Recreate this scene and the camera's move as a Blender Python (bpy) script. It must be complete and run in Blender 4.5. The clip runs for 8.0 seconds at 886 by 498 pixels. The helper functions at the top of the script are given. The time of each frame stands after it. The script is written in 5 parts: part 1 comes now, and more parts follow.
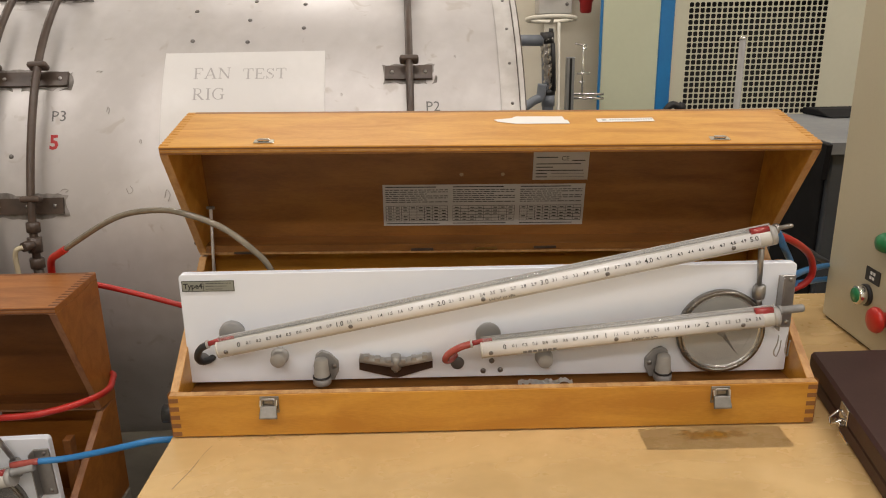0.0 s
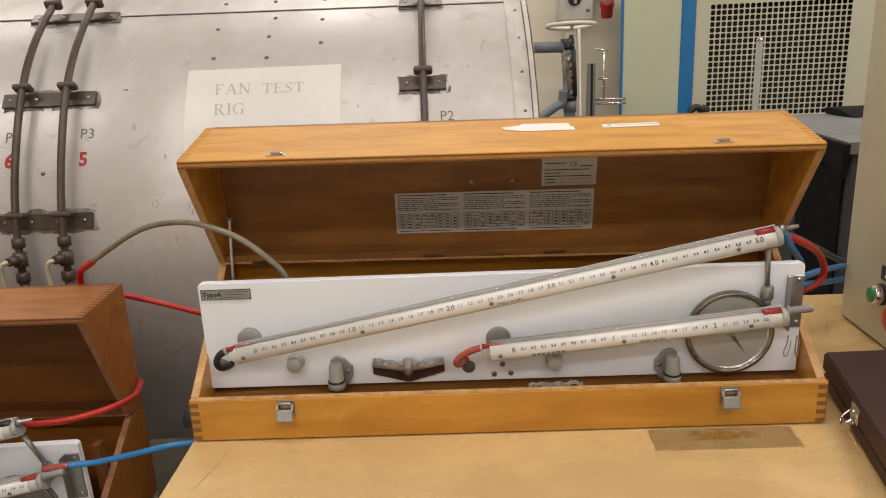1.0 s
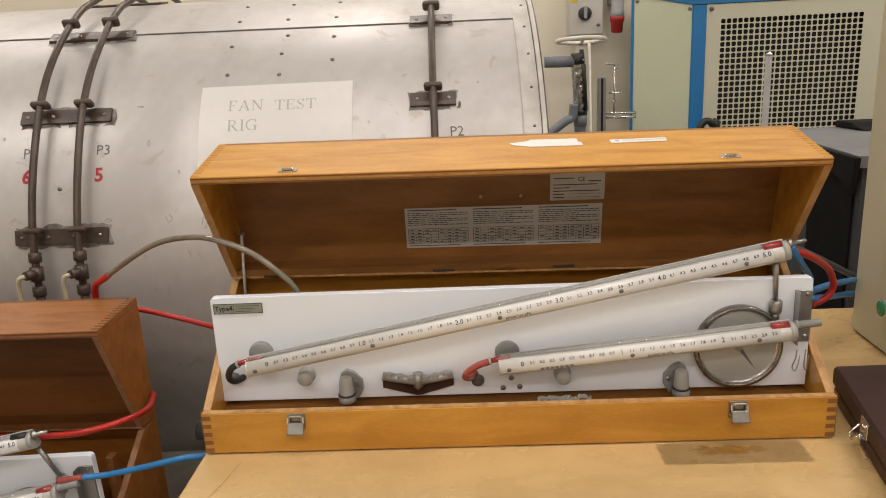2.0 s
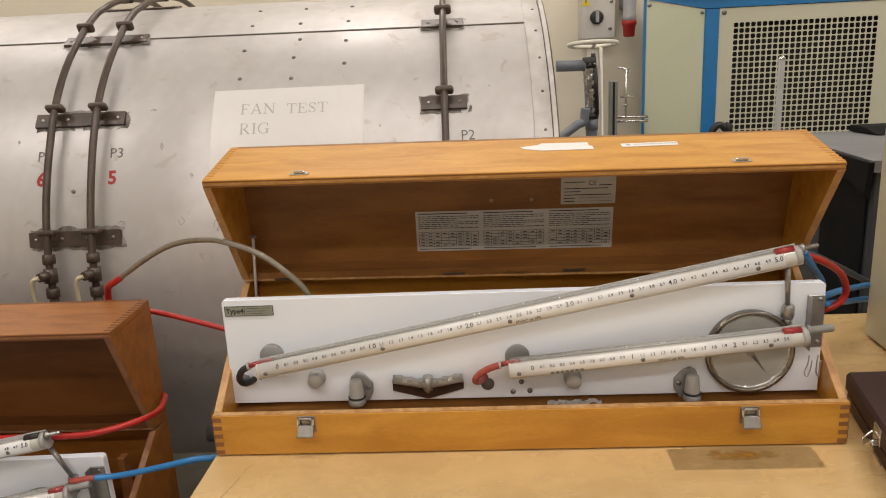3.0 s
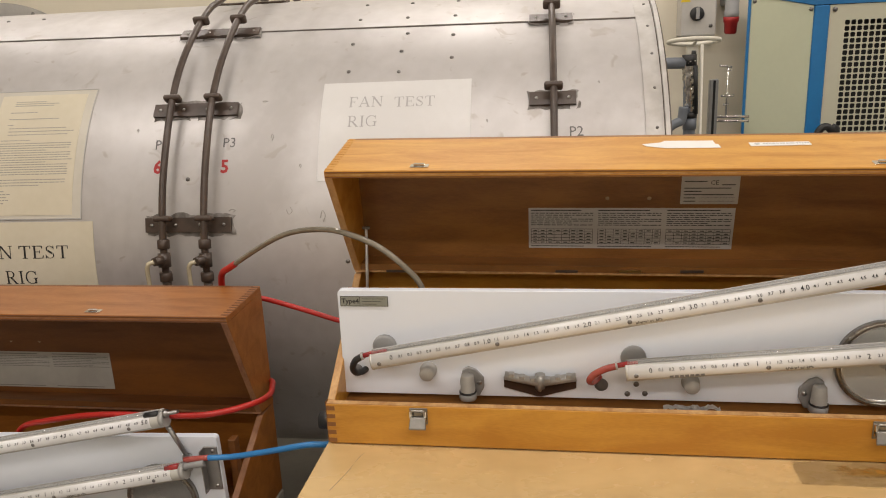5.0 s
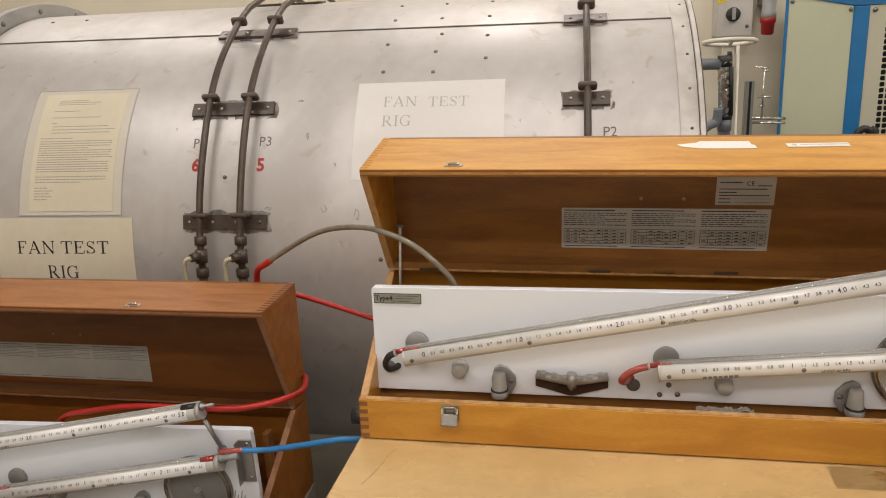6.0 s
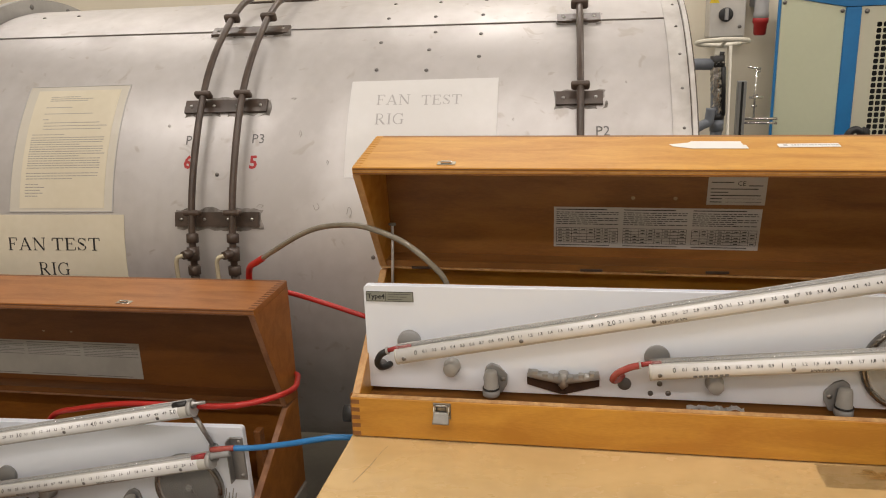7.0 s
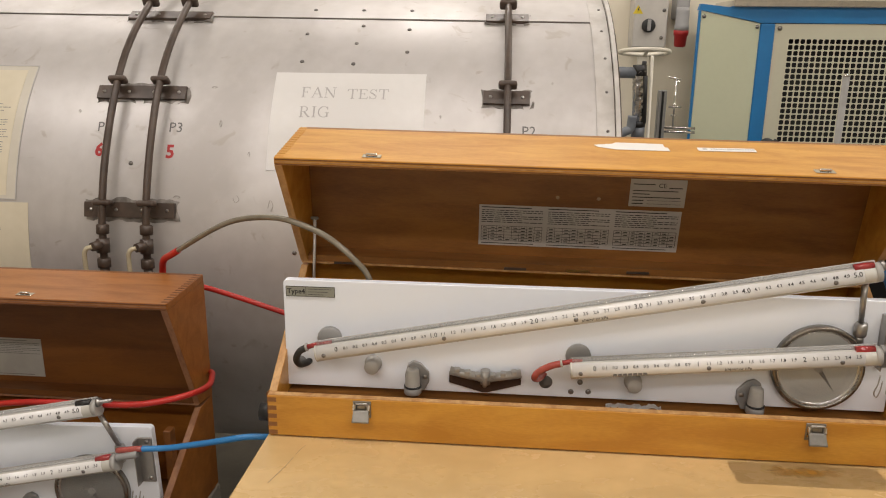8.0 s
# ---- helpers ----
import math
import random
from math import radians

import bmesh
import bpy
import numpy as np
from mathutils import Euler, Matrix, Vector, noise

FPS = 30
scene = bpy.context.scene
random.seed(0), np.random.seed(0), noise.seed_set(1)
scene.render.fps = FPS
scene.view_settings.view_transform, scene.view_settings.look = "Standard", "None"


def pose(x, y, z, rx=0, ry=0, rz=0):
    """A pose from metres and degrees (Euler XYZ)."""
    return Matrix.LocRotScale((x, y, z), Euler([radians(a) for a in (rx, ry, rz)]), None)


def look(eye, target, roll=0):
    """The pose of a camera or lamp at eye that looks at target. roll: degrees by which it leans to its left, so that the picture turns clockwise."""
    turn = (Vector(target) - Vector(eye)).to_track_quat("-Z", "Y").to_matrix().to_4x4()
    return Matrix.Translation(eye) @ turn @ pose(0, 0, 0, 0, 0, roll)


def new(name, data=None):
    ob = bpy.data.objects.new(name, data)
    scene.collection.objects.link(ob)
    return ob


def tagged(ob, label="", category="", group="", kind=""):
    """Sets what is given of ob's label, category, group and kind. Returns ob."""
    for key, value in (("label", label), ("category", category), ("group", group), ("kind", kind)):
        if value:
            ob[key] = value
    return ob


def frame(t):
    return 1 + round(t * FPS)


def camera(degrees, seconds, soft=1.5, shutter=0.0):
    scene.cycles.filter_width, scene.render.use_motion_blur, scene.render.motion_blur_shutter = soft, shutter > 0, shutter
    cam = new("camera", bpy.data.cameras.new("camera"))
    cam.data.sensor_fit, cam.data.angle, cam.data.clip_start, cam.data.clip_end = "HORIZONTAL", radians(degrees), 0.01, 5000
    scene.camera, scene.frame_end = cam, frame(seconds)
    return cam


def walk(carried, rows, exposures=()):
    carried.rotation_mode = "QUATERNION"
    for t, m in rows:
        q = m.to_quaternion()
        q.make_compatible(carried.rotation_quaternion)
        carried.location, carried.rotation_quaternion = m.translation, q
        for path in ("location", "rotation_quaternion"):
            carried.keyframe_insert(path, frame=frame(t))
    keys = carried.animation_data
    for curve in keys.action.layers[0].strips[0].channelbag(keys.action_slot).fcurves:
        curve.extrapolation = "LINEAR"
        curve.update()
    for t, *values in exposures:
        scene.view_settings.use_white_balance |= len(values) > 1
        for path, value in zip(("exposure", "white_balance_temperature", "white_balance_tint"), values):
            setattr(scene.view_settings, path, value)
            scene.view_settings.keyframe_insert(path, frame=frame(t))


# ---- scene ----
cam = camera(59.6, 8.0, soft=1.05)
PATH = [
    (0, (-0.03, 0.184, 1.293), (-0.002, 2.093, 0.698), -0.9),
    (0.5, (-0.012, 0.173, 1.294), (-0.043, 2.085, 0.709), -2.2),
    (1, (0.004, 0.16, 1.297), (-0.055, 2.075, 0.724), -2.6),
    (1.5, (0.008, 0.153, 1.302), (-0.069, 2.073, 0.748), -2.8),
    (3, (0.01, 0.149, 1.302), (-0.108, 2.074, 0.773), -2.9),
    (3.5, (0.003, 0.155, 1.304), (-0.142, 2.077, 0.772), -2.9),
    (4, (-0.003, 0.156, 1.295), (-0.188, 2.075, 0.763), -2.8),
    (4.5, (-0.027, 0.152, 1.294), (-0.267, 2.065, 0.762), -2.6),
    (5, (-0.055, 0.15, 1.3), (-0.354, 2.056, 0.772), -2.5),
    (6.5, (-0.059, 0.137, 1.298), (-0.443, 2.029, 0.777), -2.5),
    (7, (-0.058, 0.139, 1.299), (-0.414, 2.036, 0.772), -2.1),
    (7.5, (-0.066, 0.14, 1.301), (-0.366, 2.046, 0.775), -1.3),
    (8, (-0.06, 0.153, 1.285), (-0.222, 2.077, 0.762), 0.6),
]
walk(cam, [(t, look(eye, target, roll)) for t, eye, target, roll in PATH])

# ---------------------------------------------------------------- world and light
world = bpy.data.worlds.new("world")
scene.world = world
world.use_nodes = True
wbg = world.node_tree.nodes["Background"]
wbg.inputs[0].default_value = (0.75, 0.8, 0.9, 1)
wbg.inputs[1].default_value = 0.015
LAMP_WATTS = 13.2
LAMP_COLOUR = (1.0, 0.92, 0.865)
LAMP_SPOTS = [(x, y) for y in (0.7, -0.9) for x in (-1.5, 0.1, 1.7)] + [(-1.2, -2.3), (0.8, -2.3), (-2.1, 2.8), (-0.3, 2.8), (1.5, 2.45), (3.2, 2.45)]
CEILING = 2.95

# ---------------------------------------------------------------- helpers of the build


def add_box(bm, x0, x1, y0, y1, z0, z1, bevel=0.0, seg=1):
    vs = [bm.verts.new(p) for p in ((x0, y0, z0), (x1, y0, z0), (x1, y1, z0), (x0, y1, z0), (x0, y0, z1), (x1, y0, z1), (x1, y1, z1), (x0, y1, z1))]
    fs = [bm.faces.new([vs[i] for i in q]) for q in ((3, 2, 1, 0), (4, 5, 6, 7), (0, 1, 5, 4), (1, 2, 6, 5), (2, 3, 7, 6), (3, 0, 4, 7))]
    if bevel:
        es = list({e for f in fs for e in f.edges})
        bmesh.ops.bevel(bm, geom=es, offset=bevel, segments=seg, affect="EDGES", profile=0.5)
    return bm


def add_prism(bm, poly, lo, hi, axis="x", bevel=0.0):
    """A polygon of (a, b) pairs pushed along one axis; x: (y, z), y: (x, z), z: (x, y)."""
    def at(a, b, c):
        return {"x": (c, a, b), "y": (a, c, b), "z": (a, b, c)}[axis]
    one = [bm.verts.new(at(a, b, lo)) for a, b in poly]
    two = [bm.verts.new(at(a, b, hi)) for a, b in poly]
    n = len(poly)
    fs = [bm.faces.new(one[::-1]), bm.faces.new(two)]
    fs += [bm.faces.new((one[i], one[(i + 1) % n], two[(i + 1) % n], two[i])) for i in range(n)]
    bmesh.ops.recalc_face_normals(bm, faces=fs)
    if bevel:
        es = list({e for f in fs for e in f.edges})
        bmesh.ops.bevel(bm, geom=es, offset=bevel, segments=1, affect="EDGES")
    return bm


def add_cyl(bm, p0, p1, r0, r1=None, seg=20, caps=True):
    r1 = r0 if r1 is None else r1
    p0, p1 = Vector(p0), Vector(p1)
    d = (p1 - p0).normalized()
    a = d.orthogonal().normalized()
    b = d.cross(a)
    rings = []
    for p, r in ((p0, r0), (p1, r1)):
        rings.append([bm.verts.new(p + r * (math.cos(k * math.tau / seg) * a + math.sin(k * math.tau / seg) * b)) for k in range(seg)])
    for k in range(seg):
        f = bm.faces.new((rings[0][k], rings[0][(k + 1) % seg], rings[1][(k + 1) % seg], rings[1][k]))
        f.smooth = True
    if caps:
        bm.faces.new(rings[0][::-1])
        bm.faces.new(rings[1])
    return bm


def smooth_path(points, step=8):
    """A Catmull-Rom line through the points."""
    ps = [Vector(p) for p in points]
    ps = [2 * ps[0] - ps[1]] + ps + [2 * ps[-1] - ps[-2]]
    out = []
    for i in range(1, len(ps) - 2):
        a, b, c, d = ps[i - 1:i + 3]
        for k in range(step):
            t = k / step
            out.append(0.5 * (2 * b + (c - a) * t + (2 * a - 5 * b + 4 * c - d) * t * t + (3 * b - a - 3 * c + d) * t ** 3))
    return out + [ps[-2]]


def add_sweep(bm, path, r, seg=12):
    """A round hose along a path."""
    path = [Vector(p) for p in path]
    up = (path[1] - path[0]).orthogonal().normalized()
    rings = []
    for i, p in enumerate(path):
        d = (path[min(i + 1, len(path) - 1)] - path[max(i - 1, 0)]).normalized()
        up = (up - d * up.dot(d)).normalized()
        side = d.cross(up)
        rings.append([bm.verts.new(p + r * (math.cos(k * math.tau / seg) * up + math.sin(k * math.tau / seg) * side)) for k in range(seg)])
    for one, two in zip(rings, rings[1:]):
        for k in range(seg):
            f = bm.faces.new((one[k], one[(k + 1) % seg], two[(k + 1) % seg], two[k]))
            f.smooth = True
    bm.faces.new(rings[0][::-1])
    bm.faces.new(rings[-1])
    return bm


def add_lathe(bm, profile, place, seg=32):
    """Turns (radius, height) pairs about the local z of the pose place."""
    rings = []
    for r, h in profile:
        rings.append([bm.verts.new(place @ Vector((r * math.cos(k * math.tau / seg), r * math.sin(k * math.tau / seg), h))) for k in range(seg)])
    for one, two in zip(rings, rings[1:]):
        for k in range(seg):
            f = bm.faces.new((one[k], one[(k + 1) % seg], two[(k + 1) % seg], two[k]))
            f.smooth = True
    bm.faces.new(rings[0][::-1])
    bm.faces.new(rings[-1])
    return bm


def mesh_of(name, bm, mat):
    me = bpy.data.meshes.new(name)
    bm.to_mesh(me)
    bm.free()
    me.materials.append(mat)
    return me


def part(name, bm, mat, parent=None, label=""):
    ob = new(name, mesh_of(name, bm, mat))
    ob.parent = parent
    if label:
        tagged(ob, label=label)
    return ob


def thing(name, m, label, category, group="", kind=""):
    """An empty at the thing's base, the parent of its parts."""
    ob = new(name)
    ob.empty_display_size = 0.05
    ob.matrix_basis = m
    return tagged(ob, label=label, category=category, group=group, kind=kind)


def B():
    return bmesh.new()


def letters(words):
    """One mesh data of several texts: (text, height, pose) each, with Blender's own font."""
    bm = bmesh.new()
    for text, size, m, *bold in words:
        cu = bpy.data.curves.new("letters", "FONT")
        cu.body, cu.size, cu.align_x, cu.align_y = text, size, "CENTER", "CENTER"
        cu.extrude, cu.resolution_u, cu.offset = 0.00008, 2, (bold[0] if bold else 0.0)
        ob = bpy.data.objects.new("letters", cu)
        scene.collection.objects.link(ob)
        bpy.context.view_layer.update()
        me = bpy.data.meshes.new_from_object(ob.evaluated_get(bpy.context.evaluated_depsgraph_get()))
        me.transform(m)
        bm.from_mesh(me)
        bpy.data.meshes.remove(me)
        bpy.data.objects.remove(ob)
        bpy.data.curves.remove(cu)
    return bm


# ---------------------------------------------------------------- materials


def material(name, colour, rough=0.5, metal=0.0, second=None, scale=6.0, stretch=(1, 1, 1), bump=0.0, fine=60.0, rough_var=0.08,
             coat=0.0, amount=1.0, per_piece=0.0, detail=5.0, distort=0.4, specks=None):
    """Two colours mixed by a stretched cloud noise, with a fine grain in gloss and relief."""
    m = bpy.data.materials.new(name)
    m.use_nodes = True
    nt = m.node_tree
    bs = nt.nodes["Principled BSDF"]
    bs.inputs["Metallic"].default_value = metal
    bs.inputs["Coat Weight"].default_value = coat
    bs.inputs["Coat Roughness"].default_value = 0.15
    co = nt.nodes.new("ShaderNodeTexCoord")
    mp = nt.nodes.new("ShaderNodeMapping")
    mp.inputs["Scale"].default_value = stretch
    nt.links.new(co.outputs["Object"], mp.inputs[0])
    n1 = nt.nodes.new("ShaderNodeTexNoise")
    n1.inputs["Scale"].default_value, n1.inputs["Detail"].default_value, n1.inputs["Distortion"].default_value = scale, detail, distort
    n2 = nt.nodes.new("ShaderNodeTexNoise")
    n2.inputs["Scale"].default_value, n2.inputs["Detail"].default_value = fine, 4
    nt.links.new(mp.outputs[0], n1.inputs[0])
    nt.links.new(mp.outputs[0], n2.inputs[0])
    add = nt.nodes.new("ShaderNodeMath")
    add.operation = "MULTIPLY_ADD"
    add.inputs[1].default_value, add.inputs[2].default_value = 0.35, -0.17
    nt.links.new(n2.outputs[0], add.inputs[0])
    mix = nt.nodes.new("ShaderNodeMath")
    nt.links.new(n1.outputs[0], mix.inputs[0])
    nt.links.new(add.outputs[0], mix.inputs[1])
    ramp = nt.nodes.new("ShaderNodeMapRange")
    ramp.inputs[1].default_value, ramp.inputs[2].default_value, ramp.inputs[4].default_value = 0.32, 0.68, amount
    nt.links.new(mix.outputs[0], ramp.inputs[0])
    cm = nt.nodes.new("ShaderNodeMix")
    cm.data_type = "RGBA"
    cm.inputs[6].default_value = (*colour, 1)
    cm.inputs[7].default_value = (*(second or [c * 0.86 for c in colour]), 1)
    nt.links.new(ramp.outputs[0], cm.inputs[0])
    last = cm.outputs[2]
    if specks:
        colour3, scale3, limit = specks
        n3 = nt.nodes.new("ShaderNodeTexNoise")
        n3.inputs["Scale"].default_value, n3.inputs["Detail"].default_value, n3.inputs["Distortion"].default_value = scale3, 3, 0.8
        nt.links.new(co.outputs["Object"], n3.inputs[0])
        m3 = nt.nodes.new("ShaderNodeMapRange")
        m3.inputs[1].default_value, m3.inputs[2].default_value, m3.inputs[4].default_value = limit, limit + 0.08, 0.75
        nt.links.new(n3.outputs[0], m3.inputs[0])
        c3 = nt.nodes.new("ShaderNodeMix")
        c3.data_type = "RGBA"
        c3.inputs[7].default_value = (*colour3, 1)
        nt.links.new(m3.outputs[0], c3.inputs[0])
        nt.links.new(last, c3.inputs[6])
        last = c3.outputs[2]
    if per_piece:
        oi = nt.nodes.new("ShaderNodeObjectInfo")
        hs = nt.nodes.new("ShaderNodeHueSaturation")
        mr = nt.nodes.new("ShaderNodeMapRange")
        mr.inputs[3].default_value, mr.inputs[4].default_value = 1 - per_piece, 1 + per_piece
        nt.links.new(oi.outputs["Random"], mr.inputs[0])
        nt.links.new(mr.outputs[0], hs.inputs["Value"])
        nt.links.new(last, hs.inputs["Color"])
        last = hs.outputs[0]
    nt.links.new(last, bs.inputs["Base Color"])
    rr = nt.nodes.new("ShaderNodeMapRange")
    rr.inputs[3].default_value, rr.inputs[4].default_value = max(rough - rough_var, 0.02), rough + rough_var
    nt.links.new(mix.outputs[0], rr.inputs[0])
    nt.links.new(rr.outputs[0], bs.inputs["Roughness"])
    if bump:
        bp = nt.nodes.new("ShaderNodeBump")
        bp.inputs["Strength"].default_value, bp.inputs["Distance"].default_value = bump, 0.002
        nt.links.new(mix.outputs[0], bp.inputs["Height"])
        nt.links.new(bp.outputs[0], bs.inputs["Normal"])
    return m


def glass_material(name, tint=(1, 1, 1), rough=0.02, alpha=0.3):
    m = bpy.data.materials.new(name)
    m.use_nodes = True
    bs = m.node_tree.nodes["Principled BSDF"]
    bs.inputs["Base Color"].default_value = (*tint, 1)
    bs.inputs["Alpha"].default_value = alpha
    bs.inputs["Roughness"].default_value = rough
    bs.inputs["IOR"].default_value = 1.45
    return m


def glow_material(name, colour, strength):
    m = bpy.data.materials.new(name)
    m.use_nodes = True
    bs = m.node_tree.nodes["Principled BSDF"]
    bs.inputs["Base Color"].default_value = (0.9, 0.9, 0.9, 1)
    bs.inputs["Emission Color"].default_value = (*colour, 1)
    bs.inputs["Emission Strength"].default_value = strength
    return m


GRAIN_X = (1.7, 8, 8)
honey = material("honey_varnished_plywood", (0.61, 0.305, 0.045), 0.34, second=(0.46, 0.20, 0.022), scale=4, stretch=GRAIN_X, bump=0.05, coat=0.15, distort=0.9, rough_var=0.12)
honey_light = material("pale_plywood_edge", (0.60, 0.36, 0.15), 0.5, second=(0.40, 0.20, 0.07), scale=10, stretch=(6, 3, 3), bump=0.05)
honey_end = material("dark_end_grain", (0.26, 0.11, 0.035), 0.6, second=(0.19, 0.08, 0.025), scale=30)
# redder lining board, its colour also darkened for the shade inside the lid
honey_inner = material("shaded_brown_lid_lining", (0.30, 0.131, 0.031), 0.42, second=(0.20, 0.082, 0.019), scale=5, stretch=GRAIN_X, bump=0.04)
brown = material("reddish_brown_plywood", (0.345, 0.128, 0.020), 0.40, second=(0.235, 0.080, 0.011), scale=4, stretch=GRAIN_X, bump=0.05, coat=0.05, distort=0.9)
# the reddish-brown plywood again, darkened for the shade inside the case
brown_inner = material("shaded_brown_lining", (0.185, 0.066, 0.011), 0.5, second=(0.130, 0.043, 0.007), scale=4, stretch=GRAIN_X, bump=0.05, distort=0.9)
lid_finger = material("brown_finger_grain", (0.53, 0.26, 0.043), 0.45, second=(0.45, 0.205, 0.030), scale=30)
dull_label = material("tarnished_grey_label", (0.40, 0.385, 0.35), 0.45, second=(0.34, 0.325, 0.295), scale=12)
brown_edge = material("worn_brown_ply_edge", (0.34, 0.17, 0.085), 0.55, second=(0.22, 0.10, 0.05), scale=12, stretch=(6, 3, 3))
brown_end = material("dark_brown_end_grain", (0.15, 0.058, 0.026), 0.6, scale=30)
maple = material("pale_maple_laminate", (0.68, 0.475, 0.22), 0.27, second=(0.56, 0.38, 0.165), scale=3.5, stretch=(1.2, 2.0, 2.0), bump=0.0, coat=0.2, fine=26, rough_var=0.10, distort=1.2)
def stain_material(name, colour, middle, spread, scale):
    """A thin stain with a ragged soft border: clear away from its middle, broken up by a noise."""
    m = bpy.data.materials.new(name)
    m.use_nodes = True
    nt = m.node_tree
    bs = nt.nodes["Principled BSDF"]
    bs.inputs["Base Color"].default_value = (*colour, 1)
    bs.inputs["Roughness"].default_value = 0.35
    co = nt.nodes.new("ShaderNodeTexCoord")
    mp = nt.nodes.new("ShaderNodeMapping")
    mp.vector_type = "TEXTURE"
    mp.inputs["Location"].default_value = middle
    mp.inputs["Scale"].default_value = spread
    nt.links.new(co.outputs["Object"], mp.inputs[0])
    ln = nt.nodes.new("ShaderNodeVectorMath")
    ln.operation = "LENGTH"
    nt.links.new(mp.outputs[0], ln.inputs[0])
    nz = nt.nodes.new("ShaderNodeTexNoise")
    nz.inputs["Scale"].default_value, nz.inputs["Detail"].default_value, nz.inputs["Distortion"].default_value = scale, 5, 1.0
    nt.links.new(co.outputs["Object"], nz.inputs[0])
    su = nt.nodes.new("ShaderNodeMath")
    su.operation = "MULTIPLY_ADD"
    su.inputs[1].default_value = 2.2
    nt.links.new(nz.outputs[0], su.inputs[0])
    neg = nt.nodes.new("ShaderNodeMath")
    neg.operation = "MULTIPLY"
    neg.inputs[1].default_value = -1.0
    nt.links.new(ln.outputs["Value"], neg.inputs[0])
    nt.links.new(neg.outputs[0], su.inputs[2])
    mr = nt.nodes.new("ShaderNodeMapRange")
    mr.inputs[1].default_value, mr.inputs[2].default_value, mr.inputs[4].default_value = 0.20, 1.15, 0.62
    nt.links.new(su.outputs[0], mr.inputs[0])
    nt.links.new(mr.outputs[0], bs.inputs["Alpha"])
    return m


stain = stain_material("amber_varnish_stain", (0.50, 0.25, 0.04), (0.334, 1.080, 0.75), (0.055, 0.014, 1.0), 38)
scratch = material("grey_table_scratch", (0.42, 0.30, 0.17), 0.6)
acrylic = material("white_acrylic", (0.85, 0.895, 0.965), 0.16, second=(0.83, 0.875, 0.945), scale=3, rough_var=0.04)
drum_metal = material("scuffed_aluminium_sheet", (0.585, 0.568, 0.556), 0.50, metal=0.48, second=(0.485, 0.465, 0.448), scale=2.6, fine=30, bump=0.07, rough_var=0.22, detail=11, distort=1.4, specks=((0.43, 0.395, 0.36), 22, 0.635))
drum_edge = material("worn_aluminium_flange", (0.60, 0.585, 0.56), 0.55, metal=0.35, second=(0.46, 0.44, 0.41), scale=14, bump=0.1)
flange_grey = material("dull_grey_flange_paint", (0.42, 0.415, 0.40), 0.5, metal=0.2, second=(0.33, 0.325, 0.31), scale=8)
steel = material("brushed_steel", (0.48, 0.47, 0.455), 0.34, metal=0.9, scale=20, second=(0.34, 0.33, 0.32))
chrome = material("bright_plated_steel", (0.74, 0.73, 0.71), 0.2, metal=1.0, scale=30)
dark_pipe = material("brown_black_painted_pipe", (0.088, 0.062, 0.047), 0.36, second=(0.050, 0.034, 0.025), scale=25, bump=0.05)
screw_metal = material("dull_screw_steel", (0.22, 0.21, 0.20), 0.4, metal=0.8, scale=60)
grey_plastic = material("grey_plastic", (0.29, 0.288, 0.28), 0.38, second=(0.235, 0.233, 0.226), scale=30)
grey_light = material("warm_grey_plastic_cap", (0.42, 0.41, 0.385), 0.45, scale=30)
ivory = material("ivory_painted_scale_body", (0.62, 0.61, 0.575), 0.18, second=(0.50, 0.485, 0.43), scale=14, stretch=(1, 1, 1), fine=50, coat=0.4)
white_scale = material("white_scale_strip", (0.79, 0.79, 0.785), 0.2, second=(0.71, 0.70, 0.675), scale=9, coat=0.5)
ink = material("black_ink", (0.03, 0.03, 0.03), 0.5)
grey_ink = material("faded_grey_ink", (0.50, 0.49, 0.48), 0.6)
faint_print = material("faint_grey_print", (0.17, 0.165, 0.155), 0.6)
soft_ink = material("pale_grey_print", (0.36, 0.34, 0.31), 0.6)
red_ink = material("red_paint", (0.45, 0.03, 0.03), 0.5)
pencil = material("dark_marker_ink", (0.15, 0.145, 0.14), 0.6)
paper = material("white_laminated_paper", (0.79, 0.785, 0.775), 0.3, second=(0.74, 0.735, 0.72), scale=4)
paper_warm = material("yellowed_paper", (0.71, 0.655, 0.52), 0.5, second=(0.65, 0.595, 0.455), scale=4)
sleeve_plastic = material("cloudy_plastic_sleeve", (0.66, 0.63, 0.55), 0.22, second=(0.61, 0.58, 0.50), scale=6, coat=0.3)
foil_label = material("silver_printed_label", (0.56, 0.55, 0.53), 0.4, metal=0.1, scale=12)
nameplate_mat = material("grey_green_nameplate", (0.33, 0.34, 0.29), 0.4, metal=0.2, scale=20)
red_hose = material("red_rubber_hose", (0.47, 0.022, 0.016), 0.36, second=(0.39, 0.017, 0.012), scale=20)
blue_hose = material("blue_rubber_hose", (0.035, 0.22, 0.52), 0.4, second=(0.03, 0.18, 0.44), scale=20)
clear_hose = material("cloudy_clear_hose", (0.25, 0.225, 0.175), 0.12, second=(0.17, 0.15, 0.11), scale=18, stretch=(1, 1, 1), coat=0.5)
clear_small = material("yellowed_clear_tube", (0.62, 0.55, 0.38), 0.25, scale=18, coat=0.3)
black_rubber = material("black_rubber", (0.02, 0.02, 0.02), 0.45, scale=30)
red_fluid = material("red_gauge_fluid_glass", (0.24, 0.012, 0.016), 0.12, coat=0.6, second=(0.38, 0.045, 0.04), scale=60)
